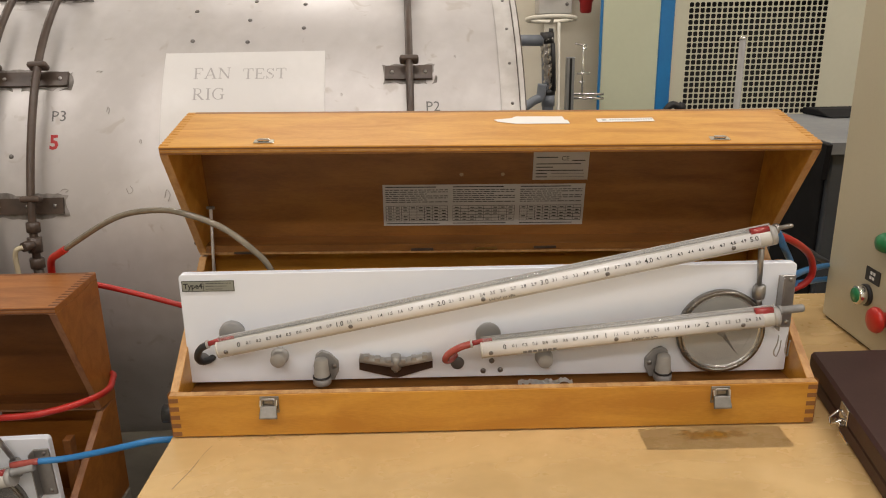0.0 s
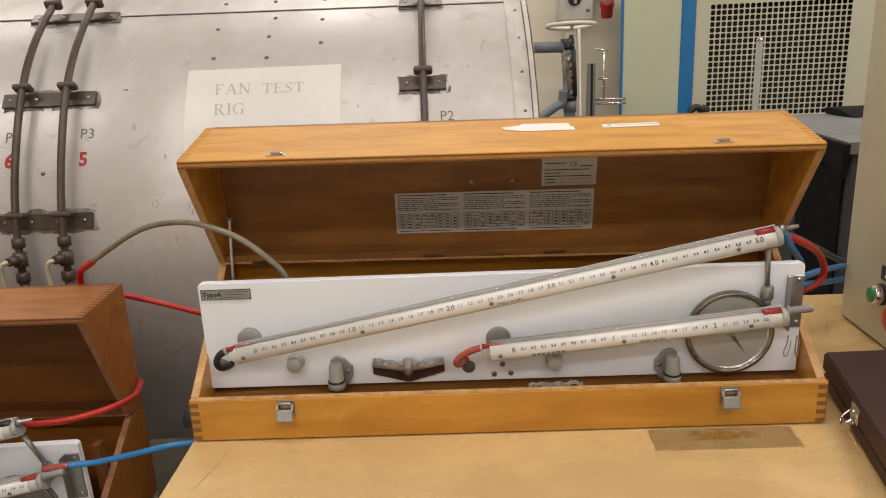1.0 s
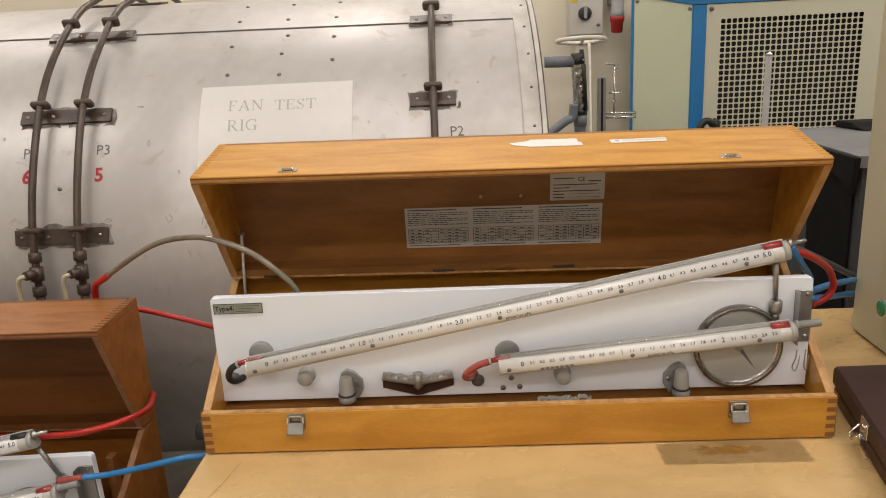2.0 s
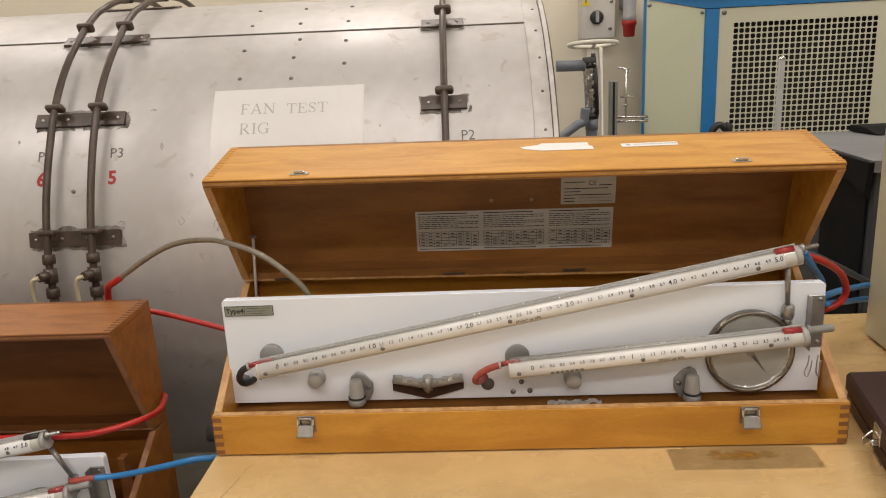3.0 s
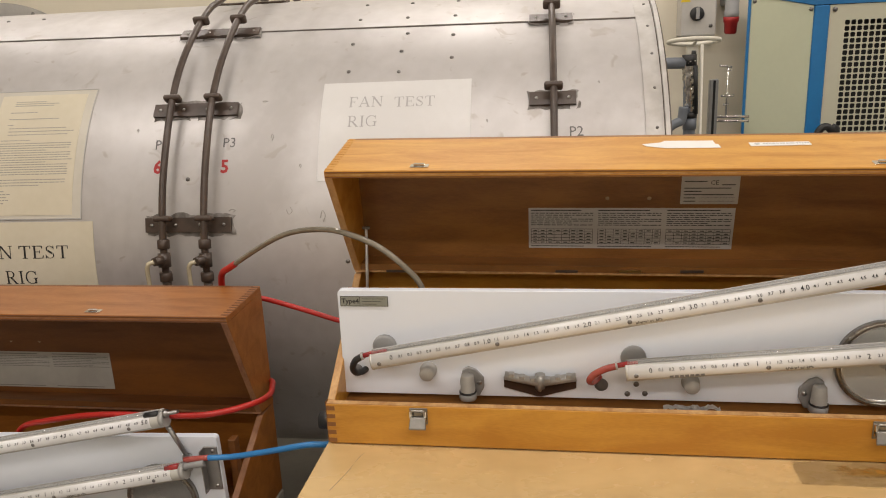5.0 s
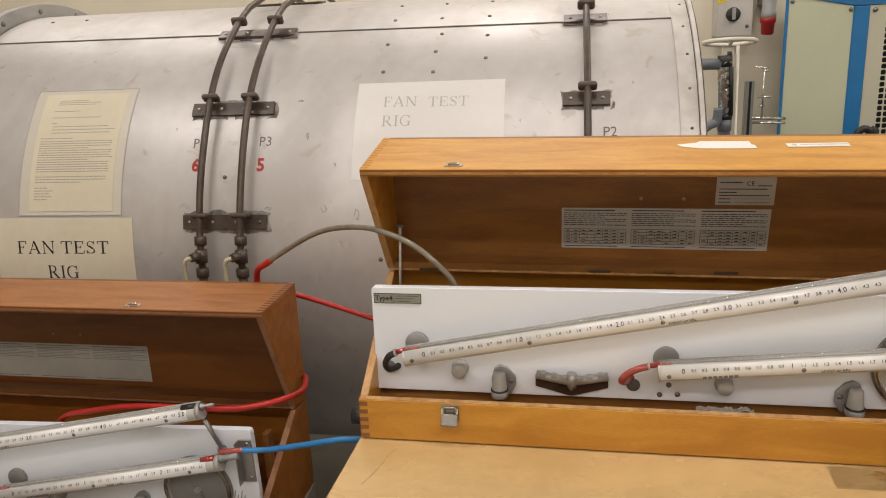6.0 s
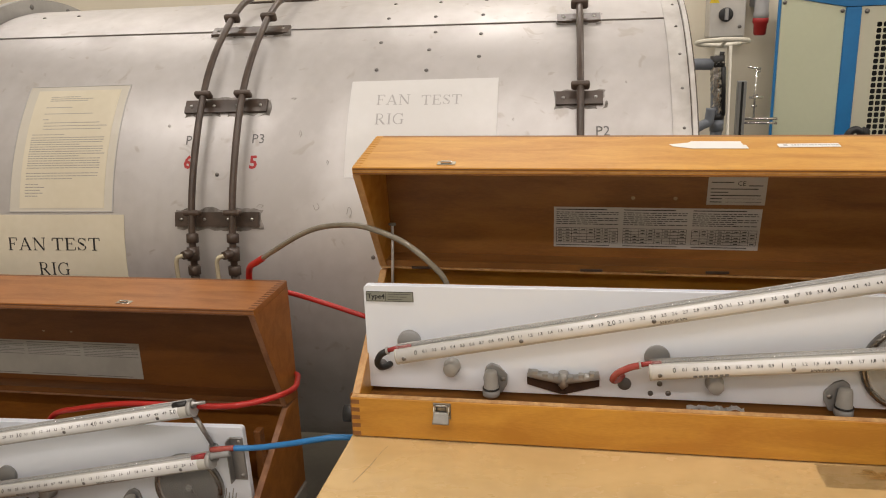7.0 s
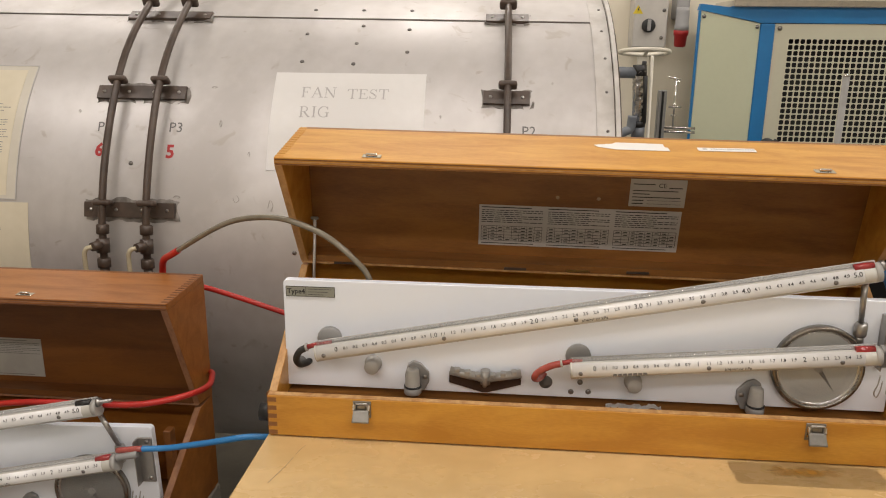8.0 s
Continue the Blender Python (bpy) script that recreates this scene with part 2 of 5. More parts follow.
pink_tube = material("red_stained_flexible_tube", (0.29, 0.036, 0.030), 0.2, coat=0.5, second=(0.42, 0.10, 0.08), scale=50)
dial_rim = material("tarnished_brass_grey_rim", (0.30, 0.28, 0.25), 0.26, metal=0.9, second=(0.21, 0.19, 0.165), scale=24)
glass = glass_material("clear_glass_tube", (0.66, 0.66, 0.64), 0.03, 0.26)
dial_glass = glass_material("dial_glass", (0.5, 0.5, 0.48), 0.05, 0.15)
dial_face = material("pale_silver_dial_face", (0.50, 0.495, 0.455), 0.34, metal=0.2, second=(0.43, 0.425, 0.385), scale=10)
cream_wall = material("cream_wall_paint", (0.80, 0.745, 0.61), 0.6, second=(0.77, 0.71, 0.575), scale=2, bump=0.03)
ceiling_mat = material("white_ceiling_paint", (0.8, 0.78, 0.74), 0.7, scale=2)
floor_mat = material("grey_vinyl_floor", (0.30, 0.285, 0.27), 0.42, second=(0.25, 0.24, 0.23), scale=8)
green_panel = material("pale_green_enamel", (0.59, 0.62, 0.455), 0.38, second=(0.555, 0.585, 0.425), scale=3)
cab_front = material("greenish_beige_enamel", (0.60, 0.59, 0.465), 0.40, second=(0.57, 0.56, 0.435), scale=3)
unit_paint = material("olive_beige_enamel", (0.50, 0.465, 0.335), 0.38, second=(0.47, 0.435, 0.31), scale=3, bump=0.02, fine=200)
blue_paint = material("bright_blue_enamel", (0.02, 0.20, 0.48), 0.4, second=(0.02, 0.17, 0.42), scale=6)
# near-black that paints in the darkness of unlit insides and gaps
dark_void = material("unlit_interior_black", (0.006, 0.006, 0.006), 0.7)
switch_grey = material("light_grey_enclosure", (0.58, 0.56, 0.52), 0.45, scale=10)
plug_grey = material("mid_grey_plastic", (0.36, 0.36, 0.36), 0.4, scale=10)
plug_red = material("red_plastic", (0.42, 0.025, 0.025), 0.4, scale=20)
warn_yellow = material("yellow_sticker", (0.75, 0.58, 0.03), 0.4)
white_paint = material("off_white_painted_steel", (0.75, 0.72, 0.62), 0.4, scale=10)
pipe_grey = material("blue_grey_plastic_pipe", (0.17, 0.19, 0.22), 0.4, scale=15)
foil = material("crinkled_foil_wrap", (0.72, 0.71, 0.70), 0.18, metal=1.0, second=(0.20, 0.197, 0.193), scale=45, bump=0.7, fine=120)
alu = material("grey_aluminium_profile", (0.33, 0.34, 0.34), 0.4, metal=0.6, scale=20)
bin_grey = material("dark_slate_plastic", (0.055, 0.063, 0.072), 0.5, second=(0.044, 0.05, 0.058), scale=6)
bin_black = material("black_plastic", (0.010, 0.010, 0.011), 0.7, scale=10)
bin_black.node_tree.nodes["Principled BSDF"].inputs["Specular IOR Level"].default_value = 0.12
cover_grey = material("grey_plastic_cover", (0.20, 0.21, 0.22), 0.45, second=(0.16, 0.17, 0.18), scale=5)
case_brown = material("dark_maroon_leatherette", (0.045, 0.018, 0.016), 0.55, second=(0.034, 0.013, 0.012), scale=8, bump=0.25, fine=400)
button_green = material("green_push_button", (0.02, 0.22, 0.08), 0.3)
button_red = material("red_mushroom_button", (0.55, 0.03, 0.02), 0.3)
sealant = material("grimy_grey_sealant", (0.30, 0.28, 0.26), 0.5, metal=0.3, second=(0.14, 0.125, 0.11), scale=60, bump=0.3)
latch_steel = material("dull_latch_steel", (0.33, 0.315, 0.29), 0.34, metal=0.85, second=(0.20, 0.19, 0.17), scale=50)
level_metal = material("satin_cast_metal", (0.47, 0.465, 0.45), 0.32, metal=0.45, second=(0.36, 0.355, 0.34), scale=40)
level_brown = material("dark_bronze_enamel", (0.075, 0.048, 0.036), 0.35, metal=0.3, second=(0.055, 0.034, 0.026), scale=30)
hole_grey = material("shaded_hole_grey", (0.16, 0.155, 0.15), 0.6)
bright_wire = material("bright_galvanised_wire", (0.66, 0.65, 0.62), 0.4, metal=0.3, scale=30)
pipe_steel = material("dull_grey_steel_tube", (0.30, 0.295, 0.28), 0.45, metal=0.2, second=(0.24, 0.235, 0.22), scale=20)
bench_mat = material("grey_bench_top", (0.30, 0.28, 0.25), 0.5, scale=6)

# ---------------------------------------------------------------- the room
RX0, RX1, RY0, RY1 = -4.2, 4.2, -3.2, 3.45


def structure(name, mat, x0, x1, y0, y1, z0, z1, label, category):
    ob = part(name, add_box(B(), x0, x1, y0, y1, z0, z1), mat)
    return tagged(ob, label=label, category=category, kind="structure")


structure("floor", floor_mat, RX0, RX1, RY0, RY1, -0.1, 0, "dark grey vinyl laboratory floor", "floor")
structure("ceiling", ceiling_mat, RX0, RX1, RY0, RY1, CEILING, CEILING + 0.1, "plain white laboratory ceiling", "ceiling")
structure("wall_north", cream_wall, RX0, RX1, RY1, RY1 + 0.12, 0, CEILING, "cream painted laboratory wall", "wall")
structure("wall_south", cream_wall, RX0, RX1, RY0 - 0.12, RY0, 0, CEILING, "cream painted laboratory wall", "wall")
structure("wall_west", cream_wall, RX0 - 0.12, RX0, RY0, RY1, 0, CEILING, "cream painted laboratory wall", "wall")
structure("wall_east", cream_wall, RX1, RX1 + 0.12, RY0, RY1, 0, CEILING, "cream painted laboratory wall", "wall")


def ceiling_light(x, y):
    t = thing("ceiling_light", pose(x, y, CEILING), "white fluorescent ceiling light with a clear diffuser", "ceiling light", "ceiling lights")
    part("housing", add_box(B(), -0.62, 0.62, -0.11, 0.11, -0.06, 0, 0.004), white_paint, t)
    part("tube", add_cyl(B(), (-0.58, 0.04, -0.075), (0.58, 0.04, -0.075), 0.013), glow_material("lamp_glow", LAMP_COLOUR, 2), t)
    la = bpy.data.lights.new("ceiling_lamp", "AREA")
    la.shape, la.size, la.size_y, la.energy, la.color = "RECTANGLE", 1.15, 0.16, LAMP_WATTS, LAMP_COLOUR
    lo = new("ceiling_lamp", la)
    lo.parent = t
    lo.location = (0, 0, -0.1)


for spot in LAMP_SPOTS:
    ceiling_light(*spot)

# ---------------------------------------------------------------- work table and low bench
table = thing("work_table", pose(0, 0, 0), "pale maple laminate work table with a stained top", "table")
part("tabletop", add_box(B(), -0.383, 1.6, 0.62, 1.588, 0.722, 0.75, 0.002, 2), maple, table)
part("apron", add_box(B(), -0.33, 1.55, 0.67, 0.69, 0.64, 0.722), honey_light, table)
for lx in (-0.33, 1.5):
    for ly in (0.67, 1.50):
        part("leg", add_box(B(), lx, lx + 0.05, ly, ly + 0.05, 0, 0.722, 0.003), steel, table)
bm = B()
add_box(bm, 0.240, 0.430, 1.045, 1.098, 0.7500, 0.7503)
part("stain", bm, stain, table, "soft amber varnish stain")
bm = add_sweep(B(), smooth_path([(-0.346, 0.985, 0.7499), (-0.340, 1.006, 0.7500), (-0.334, 1.030, 0.7500), (-0.331, 1.048, 0.7499)], 6), 0.0006, 6)
add_sweep(bm, smooth_path([(-0.330, 1.055, 0.7499), (-0.327, 1.068, 0.75), (-0.323, 1.080, 0.7499)], 5), 0.0004, 6)
part("scratch", bm, scratch, table, "thin grey scratch")

bench = thing("low_bench", pose(0, 0, 0), "low grey bench under the brown case", "bench")
part("benchtop", add_box(B(), -1.75, -0.568, 0.75, 1.37, 0.465, 0.497, 0.002), bench_mat, bench)
for lx in (-1.72, -0.64):
    for ly in (0.78, 1.32):
        part("leg", add_box(B(), lx, lx + 0.04, ly, ly + 0.04, 0, 0.465, 0.002), steel, bench)

# ---------------------------------------------------------------- aluminium drum of the test rig
DR = 0.580
drum = thing("fan_rig_drum", pose(-0.011, 2.175, 0.821, 0, 0, 1.49), "large scuffed aluminium drum of a fan test rig", "test rig")
DX0, DX1 = -1.50, 0.118


def on_drum(x, deg, out=0.0):
    a = radians(deg)
    return Vector((x, -(DR + out) * math.cos(a), (DR + out) * math.sin(a)))


def drum_turn(x, deg, out=0.0):
    """A pose lying on the drum: local x along the drum, local y up its surface, local z outwards."""
    return Matrix.Translation(on_drum(x, deg, out)) @ pose(0, 0, 0, 90 - deg, 0, 0)


def add_shell(bm, x0, x1, a0, a1, out, thick, nx=1, na=24, twist=0.0):
    """A curved sheet on the drum between two lengths and two angles; twist turns its far end by so many degrees."""
    inner, outer = {}, {}
    for i in range(nx + 1):
        for j in range(na + 1):
            x, a = x0 + (x1 - x0) * i / nx, a0 + (a1 - a0) * j / na + twist * (1 - i / nx)
            outer[i, j] = bm.verts.new(on_drum(x, a, out))
            inner[i, j] = bm.verts.new(on_drum(x, a, out - thick))
    fs = []
    for i in range(nx):
        for j in range(na):
            fs.append(bm.faces.new((outer[i, j], outer[i + 1, j], outer[i + 1, j + 1], outer[i, j + 1])))
            fs.append(bm.faces.new((inner[i, j], inner[i, j + 1], inner[i + 1, j + 1], inner[i + 1, j])))
    for j in range(na):
        fs.append(bm.faces.new((outer[0, j], outer[0, j + 1], inner[0, j + 1], inner[0, j])))
        fs.append(bm.faces.new((outer[nx, j + 1], outer[nx, j], inner[nx, j], inner[nx, j + 1])))
    for i in range(nx):
        fs.append(bm.faces.new((outer[i + 1, 0], outer[i, 0], inner[i, 0], inner[i + 1, 0])))
        fs.append(bm.faces.new((outer[i, na], outer[i + 1, na], inner[i + 1, na], inner[i, na])))
    for f in fs:
        f.smooth = False
    return bm


def shade(ob, angle=40):
    for p in ob.data.polygons:
        p.use_smooth = True
    ob.data.set_sharp_from_angle(angle=radians(angle))
    return ob


shade(part("lower_sheet", add_shell(B(), DX0, DX1, -120, 60.4, 0, 0.004, 8, 90, 2.4), drum_metal, drum))
shade(part("upper_sheet", add_shell(B(), DX0, DX1, 59.7, 240, 0.0025, 0.004, 8, 90, 2.4), drum_metal, drum, "overlapping upper aluminium sheet"))
shade(part("end_band", add_shell(B(), DX1 - 0.012, DX1 + 0.026, -120, 239, 0.0035, 0.012, 1, 120), drum_edge, drum, "worn grey band round the drum's end"))
rim = part("flange", add_shell(B(), DX1 + 0.024, DX1 + 0.0325, -120, 239, 0.011, 0.02, 1, 120), drum_edge, drum, "thin raised end flange")
# two thin dark rings paint the shadow lines on either side of the lip
shade(part("flange_shadow", add_shell(B(), DX1 + 0.0325, DX1 + 0.036, -120, 239, 0.005, 0.01, 1, 120), dark_pipe, rim, "dark shadow line behind the flange"))
shade(part("lip_shadow_line", add_shell(B(), DX1 + 0.0225, DX1 + 0.0242, -120, 239, 0.0042, 0.004, 1, 120), dark_pipe, rim))
shade(rim)
disc = part("end_flange", add_shell(B(), DX0 - 0.016, DX0 - 0.010, -120, 239, 0.036, 0.05, 1, 120), flange_grey, drum, "wide grey bolted end flange")
shade(part("flange_lip", add_shell(B(), DX0 - 0.034, DX0 - 0.016, -120, 239, 0.0365, 0.006, 1, 120), flange_grey, disc))
shade(part("end_gap", add_shell(B(), DX0 - 0.010, DX0 - 0.004, -120, 239, 0.0005, 0.01, 1, 120), dark_pipe, disc, "dark gap before the flange"))
part("end_plate", add_cyl(B(), (DX1 + 0.004, 0, 0), (DX1 + 0.008, 0, 0), DR - 0.01, seg=64), drum_edge, drum)
part("end_plate", add_cyl(B(), (DX0 - 0.03, 0, 0), (DX0 - 0.025, 0, 0), DR - 0.01, seg=64), drum_edge, drum)
for sx in (-1.3, -0.1):
    part("cradle", add_prism(B(), [(-0.42, -0.82), (0.42, -0.82), (0.45, -0.38), (0, -0.595), (-0.45, -0.38)], sx - 0.03, sx + 0.03), dark_void, drum, "dark steel support cradle")

screw_bm = add_lathe(B(), [(0.0052, -0.001), (0.0052, 0.0012), (0.003, 0.003), (0.0004, 0.0034)], Matrix.Identity(4), 14)
screw_me = mesh_of("screw", screw_bm, screw_metal)
bolt_hole_me = mesh_of("bolt", add_lathe(B(), [(0.007, 0), (0.007, 0.0015), (0.0045, 0.004), (0.0005, 0.0042)], Matrix.Identity(4), 12), screw_metal)
SCREWS = [(x, a) for x in (-0.49, -0.383, -0.277) for a in (64, 73)] + [(-0.49, 46.0), (-0.383, 45.5), (-0.492, 54.5), (-0.383, 51.5), (-0.275, 49), (-0.276, 56.4), (-0.376, 57.6)]
SCREWS += [(-0.809, 22.4), (-0.477, 5.6), (-1.404, 74.3), (-1.312, 74.8), (0.127, 56), (0.128, 47.5), (0.127, 39), (0.127, 30.5), (0.128, 65)]
for x, a in SCREWS:
    s = new("screw", screw_me)
    s.parent, s.matrix_local = drum, drum_turn(x, a, 0.0035 if x > 0.1 else (0.0025 if a > 60 else 0)) @ Matrix.Scale(0.6 if x > 0.1 else 0.85, 4)
for k in range(9):
    s = new("bolt", bolt_hole_me)
    s.parent, s.matrix_local = disc, Matrix.Translation(on_drum(DX0 - 0.010, 40 + 15 * k, 0.018)) @ pose(0, 0, 0, 0, 90, 0)

part("seam_line", add_shell(B(), DX0, DX1, 59.52, 59.7, 0.0007, 0.0006, 8, 1, 2.4), dark_pipe, drum, "dark grimy seam line")

# clamp bars and the dark pipes that run over the drum
CLAMPS = [(x0, x1, a) for x0, x1 in ((-0.896, -0.714), (-0.115, -0.024)) for a in (60.5, 37.3, 13.2)] + [(-0.896, -0.714, 84), (-0.115, -0.024, 84)]
bolt_me = mesh_of("bolt", add_lathe(B(), [(0.0034, 0), (0.0034, 0.0012), (0.0006, 0.002)], Matrix.Identity(4), 10), steel)
PIPES = (-0.847, -0.760, -0.068)
for x0, x1, a in CLAMPS:
    if a == 13.2 and x0 > -0.5:
        continue
    smear = add_shell(B(), x0 - 0.003, x1 + 0.006, a - 2.15, a + 2.1, 0.0009, 0.0008, 26, 10)
    for v in smear.verts:
        n_ = noise.noise(v.co * 38)
        v.co.x += 0.009 * n_
        v.co.z += 0.008 * noise.noise(v.co * 55 + Vector((4, 0, 0)))
    part("sealant_smear", smear, sealant, drum, "grey sealant smeared round the clamp bar")
    bar = part("clamp_bar", add_shell(B(), x0, x1, a - 1.45, a + 1.45, 0.007, 0.008, 1, 3), dark_pipe, drum, "dark painted clamp bar")
    n = 4 if x1 - x0 > 0.12 else 2
    for k in range(n):
        s = new("bolt", bolt_me)
        s.parent, s.matrix_parent_inverse = bar, Matrix.Identity(4)
        s.matrix_local = drum_turn(x0 + 0.014 + (x1 - x0 - 0.028) * k / (n - 1), a, 0.007)
    for px in PIPES:
        if x0 < px < x1:
            c = part("saddle", add_box(B(), -0.0185, 0.0185, -0.0062, 0.0062, -0.011, 0.0105, 0.0055, 3), dark_pipe, bar)
            c.matrix_local = drum_turn(px, a + 1.2, 0.030)
for px, low in zip(PIPES, (3, 3, 18)):
    line = [on_drum(px + (0.006 if d > 70 else 0), d, 0.030 + 0.0015 * math.sin(d * 0.21 + px * 9)) for d in range(low, 121, 3)]
    pipe = part("pipe", add_sweep(B(), line, 0.0072, 14), dark_pipe, drum, "dark brown painted conduit pipe")
    if low == 3:
        bm = B()
        for d, r, h in ((9.6, 0.0135, 0.010), (3.4, 0.014, 0.010)):
            add_lathe(bm, [(r * 0.8, -h), (r, -h * 0.8), (r, h * 0.8), (r * 0.8, h)], drum_turn(px, d, 0.030) @ pose(0, 0, 0, 90), 6)
        add_lathe(bm, [(0.0125, -0.014), (0.0125, 0.014)], drum_turn(px, 6.6, 0.030) @ pose(0, 0, 0, 90), 12)
        add_cyl(bm, on_drum(px, 6.8, 0.030), on_drum(px - 0.010, 6.6, 0.054), 0.012, 0.009, 8)
        add_cyl(bm, on_drum(px, 3, 0.030), on_drum(px, -8, 0.030), 0.0090, seg=12)
        part("compression_fitting", bm, dark_pipe, pipe, "dark brass tee fitting")
        part("bleed_tube", add_sweep(B(), smooth_path([on_drum(px - 0.010, 6.6, 0.054), on_drum(px - 0.022, 6.0, 0.057), on_drum(px - 0.027, 3.0, 0.05), on_drum(px - 0.028, -9, 0.045)]), 0.0045, 10), clear_small, pipe, "yellowed clear bleed tube")

# papers and marks on the drum


def drum_sheet(name, mat, x0, x1, a0, a1, label, lean=0.0):
    ob = part(name, add_shell(B(), x0, x1, a0, a1, 0.0016, 0.0012, 4, 14), mat)
    for v in ob.data.vertices:
        v.co.x += lean * (v.co.z - 0.3)
    shade(ob)
    ob.matrix_basis = drum.matrix_basis.copy()
    return tagged(ob, label=label, category="notice")


def drum_words(parent, words, mat, out=0.002, bold=0.0):
    """Letters bent onto the drum: (text, x, angle, cap height, width stretch)."""
    for text, x, a, h, wide in words:
        rows = [(text, h / 0.70, drum_turn(x, a, out) @ Matrix.Diagonal((wide, 1, 1, 1)), bold)]
        ob = part("word", letters(rows), mat, parent)
    return ob


# book letters of cap height 1: width, straight strokes (x0, y0, x1, y1, thickness), bows (cx, cy, rx, ry, from, to, thickness)
THIN, THICK = 0.055, 0.13
BOOK = {
    "F": (0.72, [(0.17, 0, 0.17, 1, THICK), (0.04, 0.97, 0.66, 0.97, THIN), (0.17, 0.51, 0.48, 0.51, THIN), (0.02, 0.025, 0.36, 0.025, 0.05), (0.65, 0.99, 0.67, 0.76, 0.06), (0.48, 0.62, 0.48, 0.40, 0.05)], []),
    "A": (0.96, [(0.13, 0.02, 0.47, 1, THIN), (0.46, 1, 0.82, 0.02, THICK), (0.25, 0.34, 0.70, 0.34, THIN), (0.0, 0.025, 0.27, 0.025, 0.05), (0.64, 0.025, 0.96, 0.025, 0.05)], []),
    "N": (0.96, [(0.15, 0, 0.15, 1, THIN), (0.13, 0.98, 0.82, 0.02, THICK), (0.82, 0, 0.82, 1, THIN), (0.0, 0.975, 0.22, 0.975, 0.05), (0.02, 0.025, 0.30, 0.025, 0.05), (0.68, 0.975, 0.96, 0.975, 0.05)], []),
    "T": (0.80, [(0.40, 0, 0.40, 1, THICK), (0.03, 0.97, 0.77, 0.97, THIN), (0.23, 0.025, 0.57, 0.025, 0.05), (0.05, 0.99, 0.03, 0.75, 0.06), (0.75, 0.99, 0.77, 0.75, 0.06)], []),
    "E": (0.78, [(0.17, 0, 0.17, 1, THICK), (0.03, 0.97, 0.66, 0.97, THIN), (0.03, 0.03, 0.70, 0.03, THIN), (0.17, 0.52, 0.50, 0.52, THIN), (0.65, 0.99, 0.67, 0.78, 0.06), (0.69, 0.01, 0.74, 0.25, 0.06), (0.50, 0.63, 0.50, 0.41, 0.05)], []),
    "S": (0.66, [(0.55, 1.0, 0.56, 0.72, 0.05), (0.06, 0.0, 0.05, 0.30, 0.05)], [(0.31, 0.74, 0.22, 0.23, 20, 215, 0.08), (0.31, 0.26, 0.24, 0.23, -165, 35, 0.08)]),
    "R": (0.90, [(0.17, 0, 0.17, 1, THICK), (0.03, 0.975, 0.40, 0.975, 0.05), (0.02, 0.025, 0.34, 0.025, 0.05), (0.17, 0.49, 0.40, 0.49, THIN), (0.38, 0.50, 0.78, 0.02, THICK), (0.66, 0.025, 0.90, 0.025, 0.05)], [(0.38, 0.735, 0.25, 0.235, -90, 90, 0.10)]),
    "I": (0.38, [(0.19, 0, 0.19, 1, THICK), (0.03, 0.975, 0.35, 0.975, 0.05), (0.03, 0.025, 0.35, 0.025, 0.05)], []),
    "G": (0.98, [(0.78, 0.03, 0.78, 0.44, THICK), (0.62, 0.435, 0.94, 0.435, 0.05), (0.80, 1.0, 0.82, 0.68, 0.05)], [(0.50, 0.50, 0.42, 0.48, 40, 322, 0.11)]),
}
BOOK["S"][1].append((0.17, 0.63, 0.46, 0.39, 0.14))


def book_word(text, height, length):
    """A word in serif capitals as one flat mesh in the xy plane, its middle at the origin, stretched to the length."""
    bm, x = bmesh.new(), 0.0
    for ch in text:
        wide, strokes, bows = BOOK[ch]
        for x0, y0, x1, y1, t in strokes:
            p, q = Vector((x + x0, y0, 0)), Vector((x + x1, y1, 0))
            n = (q - p).normalized().cross(Vector((0, 0, 1))) * (t / 2)
            bm.faces.new([bm.verts.new(v) for v in (p + n, q + n, q - n, p - n)])
        for cx, cy, rx, ry, a0, a1, t in bows:
            ring = []
            for k in range(17):
                a = radians(a0 + (a1 - a0) * k / 16)
                w = t * (0.35 + 0.65 * abs(math.cos(a))) / 2
                ring.append([bm.verts.new((x + cx + (rx + d) * math.cos(a), cy + (ry + d) * math.sin(a), 0)) for d in (-w, w)])
            for one, two in zip(ring, ring[1:]):
                bm.faces.new((one[0], one[1], two[1], two[0]))
        x += wide + 0.10
    x -= 0.10
    for k, v in enumerate(bm.verts):
        v.co = Vector(((v.co.x - x / 2) * length / x, (v.co.y - 0.5) * height, 0.00001 * (k // 4 % 7)))
    bmesh.ops.recalc_face_normals(bm, faces=bm.faces)
    return bm


def drum_book_words(parent, words, mat):
    """Serif words on the drum: (text, x of the start, x of the end, angle, cap height)."""
    for text, x0, x1, a, h in words:
        bm = book_word(text, h, x1 - x0)
        bmesh.ops.transform(bm, matrix=drum_turn((x0 + x1) / 2, a, 0.0021), verts=bm.verts)
        part("word", bm, mat, parent)


